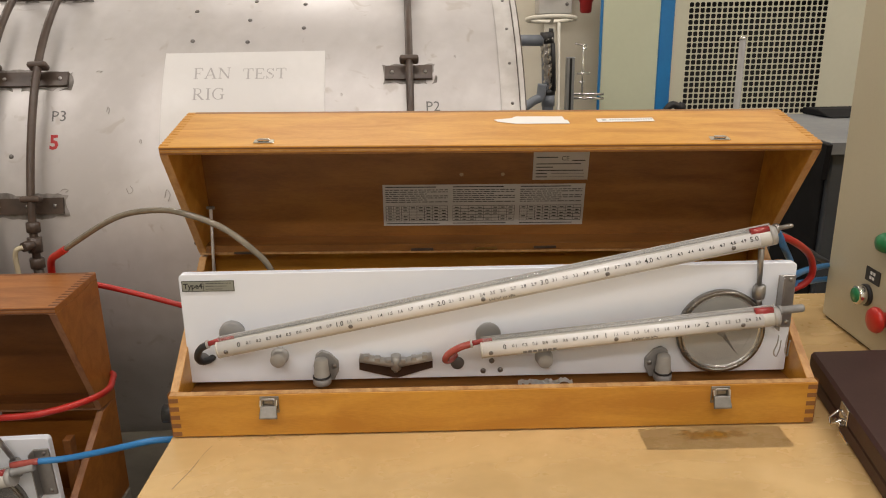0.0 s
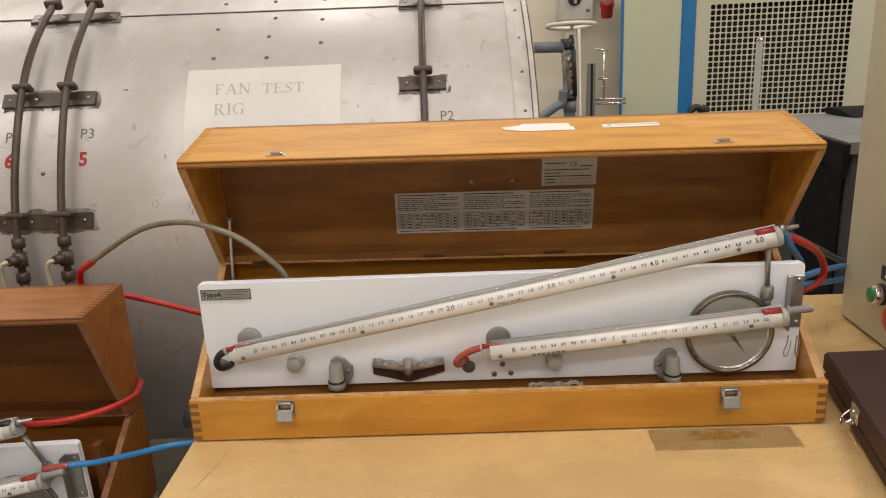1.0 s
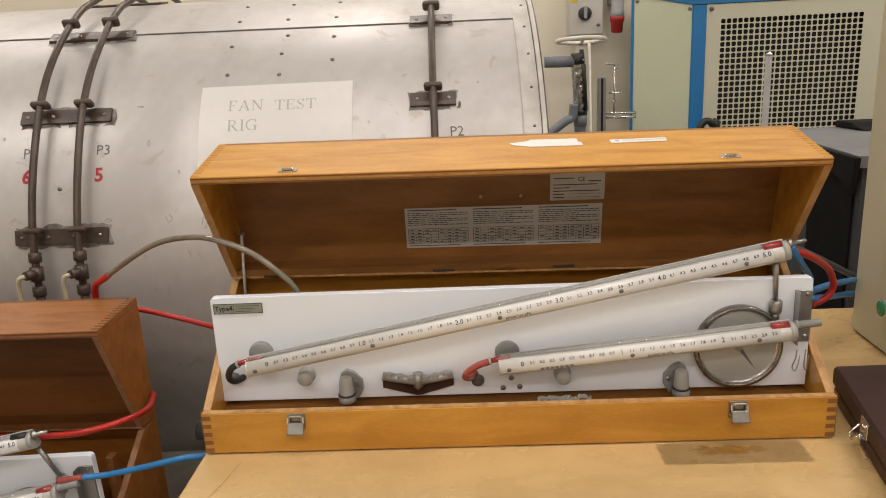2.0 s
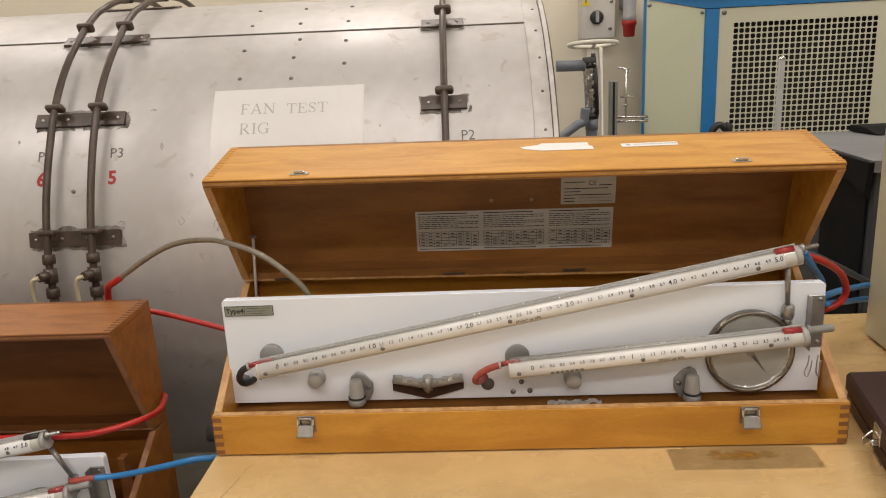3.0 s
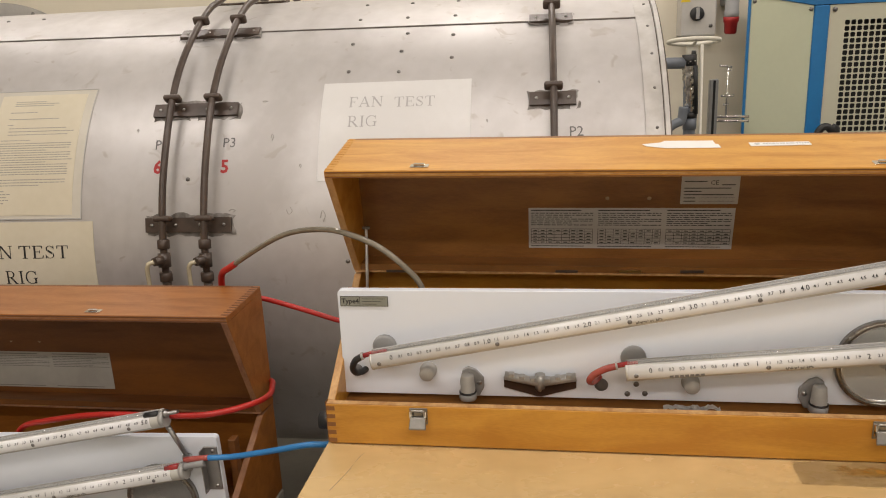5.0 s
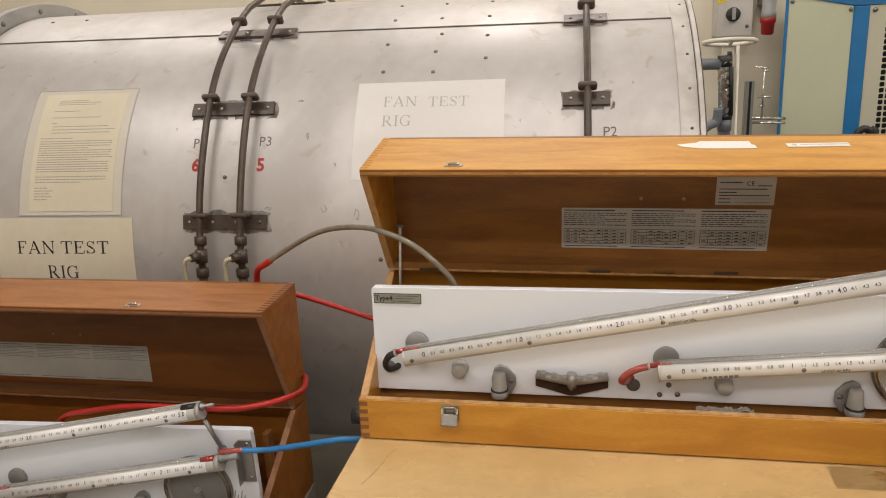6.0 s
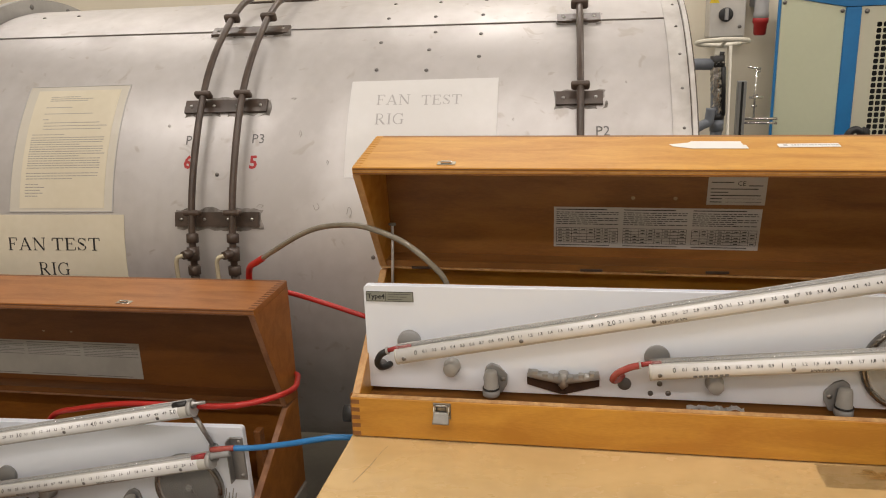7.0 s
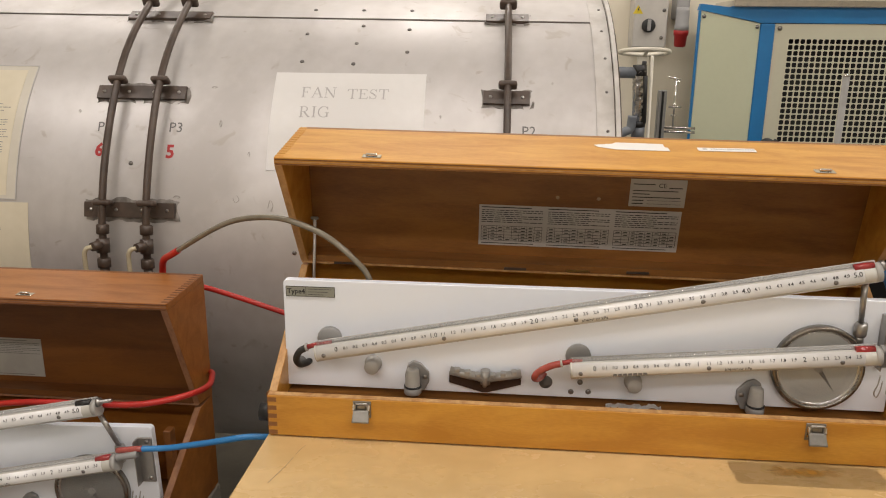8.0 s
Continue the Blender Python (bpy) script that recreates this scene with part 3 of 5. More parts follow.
p1 = drum_sheet("paper_notice", paper, -0.537, -0.231, 21.5, 42.9, "white laminated paper notice taped to the drum")
drum_book_words(p1, [("FAN", -0.480, -0.410, 38.1, 0.0245), ("TEST", -0.3865, -0.304, 37.85, 0.0235), ("RIG", -0.480, -0.419, 33.7, 0.0245)], grey_ink)
p2 = drum_sheet("paper_notice", paper_warm, -1.338, -1.014, -7, 14.2, "yellowed paper notice taped to the drum")
drum_book_words(p2, [("FAN", -1.287, -1.198, 8.0, 0.0275), ("TEST", -1.183, -1.071, 8.0, 0.027), ("RIG", -1.2195, -1.146, 2.7, 0.028)], ink)
p3 = drum_sheet("instruction_sheet", paper_warm, -1.257, -1.060, 15.6, 42.6, "yellowed instruction sheet in a plastic sleeve on the drum")
shade(part("sleeve", add_shell(B(), -1.282, -1.039, 14.7, 43.9, 0.0008, 0.0006, 4, 14), sleeve_plastic, p3, "cloudy plastic sleeve"))
bm = B()
for x0, x1, a0, a1 in ((-1.282, -1.280, 14.7, 43.9), (-1.041, -1.039, 14.7, 43.9), (-1.282, -1.039, 43.7, 43.9), (-1.282, -1.039, 14.7, 14.9)):
    add_shell(bm, x0, x1, a0, a1, 0.0019, 0.0012, 1, 14)
part("sleeve_edge", bm, grey_ink, p3, "grey welded edge of the sleeve")
bm = B()
rng = random.Random(4)
TEXT_ROWS = [(40.9, 0.035, 0.07), (40.4, 0.035, 0.10), (39.9, 0.035, 0.085), (38.2, 0.03, 0.06), (36.6, 0.03, 0.115), (35.2, 0.03, 0.012)]
TEXT_ROWS += [(34.4 - 0.75 * k, 0.035, 0.13 + 0.015 * (k % 2)) for k in range(3)] + [(31.6, 0.012, 0.07)]
TEXT_ROWS += [(30.9 - 0.52 * k, 0.012, 0.168 - 0.05 * (k in (3, 8))) for k in range(14)]
TEXT_ROWS += [(23.0 - 0.6 * k, 0.012, 0.165 - 0.06 * (k == 2)) for k in range(3)]
TEXT_ROWS += [(20.6 - 0.62 * k, 0.012, 0.03 + 0.012 * (k % 2)) for k in range(5)]
for a, ind, ln in TEXT_ROWS:
    x = -1.257 + ind
    stop = x + ln
    while x < stop:
        w = rng.uniform(0.0025, 0.010)
        add_shell(bm, x, x + w, a - 0.085, a + 0.085, 0.0019, 0.0003, 1, 1)
        x += w + 0.0016
part("print", bm, soft_ink, p3)
drum_words(drum, [("P3", -0.725, 29.8, 0.021, 0.98), ("P", -0.8785, 29.7, 0.021, 0.95), ("P2", -0.025, 30.2, 0.021, 0.95)], pencil, 0.0006)
drum_words(drum, [("5", -0.7315, 24.75, 0.0265, 0.95), ("6", -0.8755, 24.9, 0.0265, 0.95)], red_ink, 0.0006, 0.0012)
for px, a, ln, dz in ((-0.638, 30.6, 0.005, 1.2), (-0.60, 16, 0.012, -1.2), (-0.53, 14.2, 0.010, 1.8), (-0.72, 15.8, 0.014, 0.5), (-0.93, 33, 0.004, 0.6), (-0.665, 39.0, 0.011, 0.3), (-0.575, 24.5, 0.004, 0.7), (-0.20, 33.0, 0.003, 0.5), (0.02, 41.0, 0.003, 0.4)):
    bm = B()
    add_sweep(bm, smooth_path([on_drum(px, a, 0.0004), on_drum(px + ln * 0.4, a + dz * 0.8, 0.0004), on_drum(px + ln, a + dz * 0.3, 0.0004), on_drum(px + ln * 0.6, a - dz * 0.4, 0.0004)], 4), 0.0007, 5)
    part("scuff_mark", bm, soft_ink, drum, "pencil-grey scuff mark")
# ---------------------------------------------------------------- wooden manometer cases
CW = 0.858   # width of a case


brass_screw_me = mesh_of("screw", add_lathe(B(), [(0.0055, -0.001), (0.0055, 0.001), (0.0040, 0.002), (0.0018, 0.0012), (0.0004, 0.0010)], Matrix.Identity(4), 14), material("pale_brass", (0.36, 0.27, 0.16), 0.35, 0.7))


def finger_mesh(w, d, h, mat):
    return mesh_of("finger_joint", add_box(B(), 0, w, 0, d, 0, h), mat)


def case_thing(m, wood, edge, end, lining, lid_tilt, label, labels_printed, lid_sag=0.0, drop=0.0, hooks=(0.132, 0.728)):
    t = thing("manometer_case", m, label, "instrument case", "manometer cases")
    tk = 0.011
    # tray
    tray = part("tray_front", add_box(B(), 0, CW, 0.0, tk, 0.002, 0.0625, 0.0012), wood, t)
    part("front_edge_strip", add_box(B(), 0.001, CW - 0.001, 0.0006, tk - 0.0006, 0.0625, 0.0632), edge, tray, "pale plywood top edge")
    top_z = 0.190 - drop
    side = [(tk, 0.002), (0.248, 0.002), (0.248, top_z), (0.198, top_z), (tk, 0.0628)]
    for x0 in (0, CW - tk):
        sd = part("tray_side", add_prism(B(), side, x0, x0 + tk), wood, t)
        top = [(tk, 0.0628), (0.198, top_z), (0.248, top_z), (0.248, top_z + 0.0007), (0.198, top_z + 0.0007), (tk, 0.0636)]
        part("side_edge_strip", add_prism(B(), top, x0 + 0.0006, x0 + tk - 0.0006), edge, sd, "pale plywood edge")
    part("tray_back", add_box(B(), tk, CW - tk, 0.237, 0.248, 0.002, top_z - 0.001, 0.001), wood, t)
    part("back_edge_strip", add_box(B(), tk, CW - tk, 0.2378, 0.2472, top_z - 0.001, top_z - 0.0003), edge, t, "pale plywood top edge")
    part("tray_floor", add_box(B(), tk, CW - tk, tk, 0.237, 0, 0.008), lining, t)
    part("inner_ledge", add_box(B(), tk, CW - tk, tk, 0.12, 0.026, 0.040, 0.001), lining, t, "shade-darkened wooden ledge under the panel")
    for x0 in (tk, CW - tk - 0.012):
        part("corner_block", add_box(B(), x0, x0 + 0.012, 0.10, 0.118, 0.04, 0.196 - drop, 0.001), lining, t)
    # finger joints at the two front corners
    fm = finger_mesh(0.0125, 0.0006, 0.0062, end)
    fs = finger_mesh(0.0006, 0.0115, 0.0062, end)
    for k in range(5):
        z = 0.004 + k * 0.0122
        for x0 in (0.0002, CW - 0.0127):
            f = new("finger_joint", fm)
            f.parent, f.location = tray, (x0, -0.0005, z)
        for x0 in (-0.0005, CW - 0.0001):
            f = new("finger_joint", fs)
            f.parent, f.location = tray, (x0, 0, z + 0.0061)
    # lid, standing open on its hinges
    hinge = (0.198, 0.196)
    lid = new("lid")
    lid.parent = t
    lid.matrix_local = pose(0, *hinge, lid_tilt, lid_sag, 0)
    F, Bk, C, H = (-0.124, 0.1825), (0.017, 0.2085), (0.054, 0.003 - drop), (0.0, 0.002 - drop)

    def inset(p, q, d):
        """The board between two corners of the outline, d thick to the inside."""
        a, b = Vector(p), Vector(q)
        n = (b - a).normalized()
        n = Vector((n.y, -n.x)) * d
        return [tuple(a), tuple(b), tuple(b + n), tuple(a + n)]

    top = part("lid_top", add_prism(B(), inset(F, Bk, tk), 0, CW, bevel=0.0008), wood, lid, "smooth outer face of the lid")
    # lining boards carry the open lid's shade in their colour
    part("lid_back", add_prism(B(), inset(Bk, C, 0.008), tk, CW - tk), lining, lid, "inner board with the lid's shade in its colour")
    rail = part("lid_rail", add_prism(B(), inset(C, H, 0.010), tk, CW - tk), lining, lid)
    part("rail_lip", add_prism(B(), [(-0.0016, -0.0012 - drop), (0.004, -0.0012 - drop), (0.004, 0.0016 - drop), (-0.0016, 0.0016 - drop)], 0.002, CW - 0.002), edge, rail, "pale plywood hinge edge")
    for x0 in (0.0, CW - tk):
        dn = Vector((Bk[1] - F[1], -(Bk[0] - F[0]))).normalized() * tk
        poly = [tuple(Vector(F) + dn), tuple(Vector(Bk) + dn), C, H]
        sd = part("lid_side", add_prism(B(), poly, x0, x0 + tk), wood, lid)
        e0, e1 = Vector(F) + dn, Vector(H)
        nn = Vector((e1.y - e0.y, -(e1.x - e0.x))).normalized() * 0.0007
        nn = -nn if nn.x > 0 else nn
        part("side_edge_strip", add_prism(B(), [tuple(e0), tuple(e1), tuple(e1 + nn), tuple(e0 + nn)], x0 + 0.0006, x0 + tk - 0.0006), edge, sd, "pale plywood edge")
    # front rim of the lid shows its plies
    d = (Vector(Bk) - Vector(F)).normalized()
    nrm = Vector((-d.y, d.x))
    for k in range(3):
        o = Vector(F) - nrm * (0.0016 + 0.0034 * k)
        q = [tuple(o), tuple(o - d * 0.0006), tuple(o - d * 0.0006 - nrm * 0.0017), tuple(o - nrm * 0.0017)]
        part("ply_layer", add_prism(B(), q, 0.001, CW - 0.001), end if k % 2 == 0 else edge, top)
    lf = mesh_of("finger_joint", add_box(B(), 0, 0.0115, 0, 0.0038, 0, 0.0005), lid_finger if labels_printed else end)
    ang = math.degrees(math.atan2(d.y, d.x))
    for k in range(13):
        o = Vector(F) + d * (0.005 + 0.0106 * k) + nrm * 0.0001
        for x0 in (0.0002, CW - 0.0117):
            f = new("finger_joint", lf)
            f.parent, f.matrix_local = top, pose(x0, o.x, o.y, ang)
    # catch plates on the lid, latches on the tray
    for cx in hooks:
        o = Vector(F) + d * 0.016
        st = part("catch_plate", add_box(B(), -0.013, 0.013, -0.006, 0.006, 0, 0.0016, 0.0006), chrome, lid)
        st.matrix_local = pose(cx, o.x, o.y, ang)
        part("hook", add_box(B(), -0.008, 0.008, -0.003, 0.001, 0.0016, 0.005, 0.001), chrome, st)
        la = part("latch", add_box(B(), -0.0125, 0.0125, -0.0016, 0, 0.036, 0.0602, 0.0006), latch_steel, t, "plated steel toggle latch")
        la.location = (cx, 0, 0)
        bm = B()
        for sx in (-0.0115, 0.0095):
            add_prism(bm, [(-0.0016, 0.040), (-0.0016, 0.0575), (-0.006, 0.0570), (-0.0085, 0.050), (-0.0070, 0.043)], sx, sx + 0.002)
        add_cyl(bm, (-0.0115, -0.006, 0.0475), (0.0115, -0.006, 0.0475), 0.0021, seg=10)
        part("hinge_pin", bm, chrome, la)
        loop = [(-0.0085, -0.0065, 0.0470), (-0.0085, -0.0068, 0.0572), (-0.0070, -0.0066, 0.0590), (0.0070, -0.0066, 0.0590), (0.0085, -0.0068, 0.0572), (0.0085, -0.0065, 0.0470)]
        part("wire_loop", add_sweep(B(), loop, 0.0015, 8), steel, la, "bright wire loop")
        part("keeper", add_box(B(), -0.0062, 0.0062, -0.0050, -0.0016, 0.0500, 0.0560, 0.0008), latch_steel, la)
        lev = part("lever", add_prism(B(), [(-0.0040, 0.0500), (-0.0090, 0.0495), (-0.0160, 0.0365), (-0.0162, 0.0345), (-0.0130, 0.0352), (-0.0060, 0.0440)], -0.0105, 0.0105, bevel=0.0007), latch_steel, la)
        for v in lev.data.vertices:
            v.co.x *= 1.0 + max(0.0, -v.co.y - 0.008) * 18
    for hx in (0.07, 0.335, 0.43, 0.52, 0.79):
        hg = part("hinge_leaf", add_box(B(), hx - 0.017, hx + 0.017, 0.1950, 0.1965, 0.1945 - drop, 0.1985 - drop, 0.0005), material("brass_hinge", (0.42, 0.27, 0.09), 0.35, 0.9) if hx in (0.43,) else dark_pipe, t, "small metal hinge leaf")
    part("lid_stay", add_cyl(B(), (0.021, 0.185, 0.13), (0.024, 0.20, 0.268), 0.0024, seg=8), bright_wire, t, "thin steel lid stay")
    part("stay_bracket", add_box(B(), 0.018, 0.030, 0.197, 0.2, 0.264, 0.269, 0.001), latch_steel, t)
    for sx in ((0.395, 0.457) if labels_printed else (0.362, 0.420)):
        s = new("screw", brass_screw_me)
        s.parent, s.matrix_local = lid, pose(sx, 0.0262 + drop * 0.12, 0.1125 - drop * 0.8, 80) @ Matrix.Scale(0.55, 4)
    # printed labels inside the lid
    bd = (Vector(C) - Vector(Bk)).normalized()
    bn = Vector((bd.y, -bd.x))
    base = Vector(Bk) + bn * 0.008

    def lab_pose(cx, down):
        o = base + bd * down + bn * 0.0003
        return pose(cx, o.x, o.y, math.degrees(math.atan2(-bd.y, -bd.x)))

    lw, lh = (0.307, 0.068) if labels_printed else (0.36, 0.072)
    lx, ldn = (0.4295, 0.146) if labels_printed else (0.3765, 0.1645)
    pl = part("instruction_label", add_box(B(), -lw / 2, lw / 2, -lh / 2, lh / 2, 0, 0.0006), foil_label if labels_printed else dull_label, lid, "silver printed instruction label")
    pl.matrix_local = lab_pose(lx, ldn)
    rr = random.Random(7)
    bm = B()
    for col in range(3):
        c0 = -lw / 2 + 0.004 + col * lw / 3
        add_box(bm, c0, c0 + lw / 3 * 0.75, lh / 2 - 0.0045, lh / 2 - 0.003, 0.0006, 0.0008)
        for r in range(7):
            y = lh / 2 - 0.0085 - r * 0.0033
            x = c0
            end_x = c0 + lw / 3 - (0.008 if r % 3 < 2 else 0.04)
            while x < end_x:
                w = min(rr.uniform(0.003, 0.011), end_x - x)
                add_box(bm, x, x + w, y - 0.0006, y + 0.0006, 0.0006, 0.0008)
                x += w + 0.0016
        # the table of figures
        ty1, ty0, tx1 = -0.001, -0.026, c0 + lw / 3 - 0.008
        if labels_printed:
            for k in range(6):
                y = ty1 - k * (ty1 - ty0) / 5
                add_box(bm, c0, tx1, y - 0.0003, y + 0.0003, 0.0006, 0.0008)
            for k in range(9):
                x = c0 + k * (tx1 - c0) / 8
                add_box(bm, x - 0.0003, x + 0.0003, ty0, ty1, 0.0006, 0.0008)
            for k in range(8):
                for j in range(5):
                    if rr.random() < 0.8:
                        x, y = c0 + (k + 0.5) * (tx1 - c0) / 8, ty1 - (j + 0.5) * (ty1 - ty0) / 5
                        add_box(bm, x - 0.003, x + 0.003, y - 0.0011, y + 0.0004, 0.0006, 0.0008)
        add_box(bm, c0, c0 + lw / 3 * 0.8, -lh / 2 + 0.003, -lh / 2 + 0.0042, 0.0006, 0.0008)
    part("print", bm, ink if labels_printed else faint_print, pl)
    if labels_printed:
        p2_ = part("rating_label", add_box(B(), -0.0415, 0.0415, -0.022, 0.022, 0, 0.0006), foil_label, lid, "silver rating plate label")
        p2_.matrix_local = lab_pose(0.5435, 0.0835)
        bm = letters([("CE", 0.010, pose(0.006, 0.012, 0.0007))])
        for r, (a, b) in enumerate(((-0.037, -0.005), (0.016, 0.036), (-0.037, 0.03), (-0.037, -0.012), (-0.037, 0.034), (-0.037, -0.02), (-0.037, -0.02))):
            y = 0.014 - 0.0052 * r
            add_box(bm, a, b, y - 0.0007, y + 0.0007, 0.0006, 0.0008)
        for y in (-0.0175, -0.012):
            add_box(bm, -0.015, 0.036, y, y + 0.0004, 0.0006, 0.0008)
        part("print", bm, ink, p2_)
    return t


def manometer(m, detailed, label, high=(0.0535, 0.0662, 0.7840, 0.2095), low=(0.4045, 0.0575, 0.8010, 0.0958), dial_at=(0.7365, 0.0635), face=None, shift=0.0):
    """The white panel with its two inclined tube gauges; origin at the panel's lower left front corner."""
    t = thing("inclined_manometer", m, label, "manometer", "manometers")
    W, H = 0.835, 0.160
    poly = [(0, 0), (W, 0)]
    for cx, cz, a0 in ((W - 0.006, H - 0.006, 0), (0.006, H - 0.006, 90)):
        poly += [(cx + 0.006 * math.cos(radians(a0 + 18 * k)), cz + 0.006 * math.sin(radians(a0 + 18 * k))) for k in range(6)]
    part("panel", add_prism(B(), poly, 0, 0.012, "y", bevel=0.0008), acrylic, t, "glossy white acrylic panel")
    if detailed:
        npl = part("nameplate", add_box(B(), 0.004, 0.074, -0.0012, 0, 0.136, 0.151), nameplate_mat, t, "grey nameplate with black lettering")
        bm = letters([("Type4", 0.0102, pose(0.0188, -0.0013, 0.1435, 90), 0.00025)])
        for a, b, c, d_ in ((0.004, 0.074, 0.1502, 0.151), (0.004, 0.074, 0.136, 0.1368), (0.004, 0.0048, 0.136, 0.151), (0.0732, 0.074, 0.136, 0.151), (0.0325, 0.0331, 0.137, 0.15)):
            add_box(bm, a, b, -0.0014, -0.0011, c, d_)
        for k in range(3):
            add_box(bm, 0.036, 0.070 - 0.006 * k, -0.0014, -0.0011, 0.147 - 0.004 * k, 0.1476 - 0.004 * k)
        part("print", bm, ink, npl)
    # bosses behind the tubes' left ends, the outlet holes and the small knobs
    for bx, bz in ((0.0655, 0.0755), (0.416 + shift, 0.0645 + shift * 0.2)):
        part("boss", add_lathe(B(), [(0.0175, 0), (0.0175, 0.005), (0.015, 0.008), (0.0005, 0.008)], pose(bx, 0, bz, 90), 32), grey_plastic, t, "round grey pivot boss")
    # flat grey discs paint the shade of the open outlet holes
    for bx, bz in ((0.021, 0.0365), (0.373 + shift, 0.022)):
        part("hole_shade", add_lathe(B(), [(0.0095, 0), (0.0095, 0.0008), (0.0005, 0.0008)], pose(bx, 0, bz, 90), 24), hole_grey, t)
    for bx, bz in ((0.1275, 0.0395), (0.4935 + shift, 0.0295)):
        kn = part("knob", add_lathe(B(), [(0.0125, 0), (0.0125, 0.003), (0.0112, 0.004), (0.0105, 0.018), (0.0095, 0.0195), (0.0005, 0.0195)], pose(bx, 0, bz, 90), 28), grey_light, t, "short grey cylindrical knob")
    for bx, bz, flip in ((0.186, 0.020, 1), (0.657 + shift, 0.015, -1)):
        plate = [(bx + 0.021 * flip * c, bz + dz) for c, dz in ((-0.5, -0.018), (0.7, -0.018), (1.05, -0.004), (1.05, 0.010), (0.5, 0.023), (0.0, 0.027), (-0.4, 0.022), (-0.6, 0.005))]
        port = part("port", add_prism(B(), plate, -0.006, 0, "y", bevel=0.001), grey_plastic, t, "dark grey port with a pale tapered cap")
        part("cap", add_lathe(B(), [(0.0112, -0.006), (0.0110, 0.0), (0.0088, 0.025), (0.0075, 0.0265), (0.0005, 0.0265)], pose(bx, -0.017, bz - 0.006), 28), grey_light, port, "pale grey tapered cap")
        part("ring", add_lathe(B(), [(0.0112, -0.013), (0.0125, -0.011), (0.0125, -0.004), (0.0112, -0.003)], pose(bx, -0.017, bz - 0.004), 28), grey_plastic, port)
        part("seal", add_lathe(B(), [(0.0112, 0), (0.0124, 0.0006), (0.0124, 0.0022), (0.0112, 0.0028)], pose(bx, -0.017, bz - 0.0068), 28), black_rubber, port, "black sealing ring")
        s = new("screw", bolt_me)
        s.parent, s.matrix_local = port, pose(bx + 0.016 * flip, -0.006, bz + 0.004, 90)
    # spirit level bracket
    lv = part("level_bracket", add_prism(B(), [(0.2365, 0.0285), (0.2875, 0.0180), (0.3385, 0.0285), (0.3385, 0.0135), (0.2905, -0.0005), (0.2840, -0.0005), (0.2365, 0.0125)], -0.003, 0, "y"), level_brown, t, "brown bracket under a metal spirit level")
    bm = B()
    for a, b in (((0.238, 0.034), (0.288, 0.024)), ((0.288, 0.024), (0.338, 0.034))):
        add_cyl(bm, (a[0], -0.010, a[1]), (b[0], -0.010, b[1]), 0.0062, seg=14)
        for q in (0.2, 0.5, 0.8):
            cx, cz = a[0] + (b[0] - a[0]) * q, a[1] + (b[1] - a[1]) * q
            add_box(bm, cx - 0.004, cx + 0.004, -0.0165, -0.006, cz + 0.001, cz + 0.0068, 0.001)
    add_cyl(bm, (0.288, -0.010, 0.016), (0.288, -0.010, 0.037), 0.007, seg=16)
    part("level_tube", bm, level_metal, lv, "bright metal spirit level body")
    lv.location.z = 0.0035
    s = new("screw", bolt_me)
    s.parent, s.matrix_local = lv, pose(0.287, -0.003, 0.010, 90)
    for sx, sz in ((0.409, 0.009), (0.433, 0.010), (0.421, 0.024)):
        s = new("screw", screw_me)
        s.parent, s.matrix_local = t, pose(sx, 0, sz, 90) @ Matrix.Scale(0.75, 4)
    # round dial gauge
    gx, gz = dial_at
    dial = part("dial_gauge", add_lathe(B(), [(0.0605, 0), (0.0612, 0.007), (0.0598, 0.0105), (0.0575, 0.0112), (0.0550, 0.0105), (0.0535, 0.006), (0.0005, 0.006)], pose(gx, 0, gz, 90), 64), dial_rim, t, "round dial gauge with a metal rim")
    part("dial_face", add_cyl(B(), (gx, -0.0062, gz), (gx, -0.0067, gz), 0.0528, seg=48), face or dial_face, dial)
    bm = B()
    for ring_r, n in ((0.040, 60), (0.031, 44), (0.023, 30)):
        for k in range(n):
            a = radians(205 + 250 * k / n)
            ln = 0.004 if k % 5 == 0 else 0.002
            c, s_ = math.cos(a), math.sin(a)
            add_prism(bm, [(gx + ring_r * c - 0.0003 * s_, gz + ring_r * s_ + 0.0003 * c), (gx + (ring_r + ln) * c - 0.0003 * s_, gz + (ring_r + ln) * s_ + 0.0003 * c),
                           (gx + (ring_r + ln) * c + 0.0003 * s_, gz + (ring_r + ln) * s_ - 0.0003 * c), (gx + ring_r * c + 0.0003 * s_, gz + ring_r * s_ - 0.0003 * c)], -0.0069, -0.0067, "y")
    for k in range(4):
        add_box(bm, gx - 0.012 + 0.002 * k, gx + 0.012 - 0.002 * k, -0.0069, -0.0067, gz + 0.020 - 0.004 * k, gz + 0.0208 - 0.004 * k)
    part("dial_marks", bm, pencil, dial)
    part("inner_ring", add_lathe(B(), [(0.0545, 0.0062), (0.0540, 0.0090), (0.0525, 0.0092), (0.0515, 0.0066)], pose(gx, 0, gz, 90), 64), chrome, dial, "bright inner ring")
    nd = part("needle", add_prism(B(), [(gx - 0.003, gz - 0.001), (gx + 0.025, gz - 0.034), (gx + 0.003, gz + 0.002)], -0.0085, -0.0080, "y"), ink, dial)
    part("needle_hub", add_cyl(B(), (gx, -0.0067, gz), (gx, -0.0095, gz), 0.0055, seg=20), grey_plastic, dial)
    cov = part("dial_cover", add_cyl(B(), (gx, -0.0098, gz), (gx, -0.0105, gz), 0.0545, seg=48), dial_glass, dial)
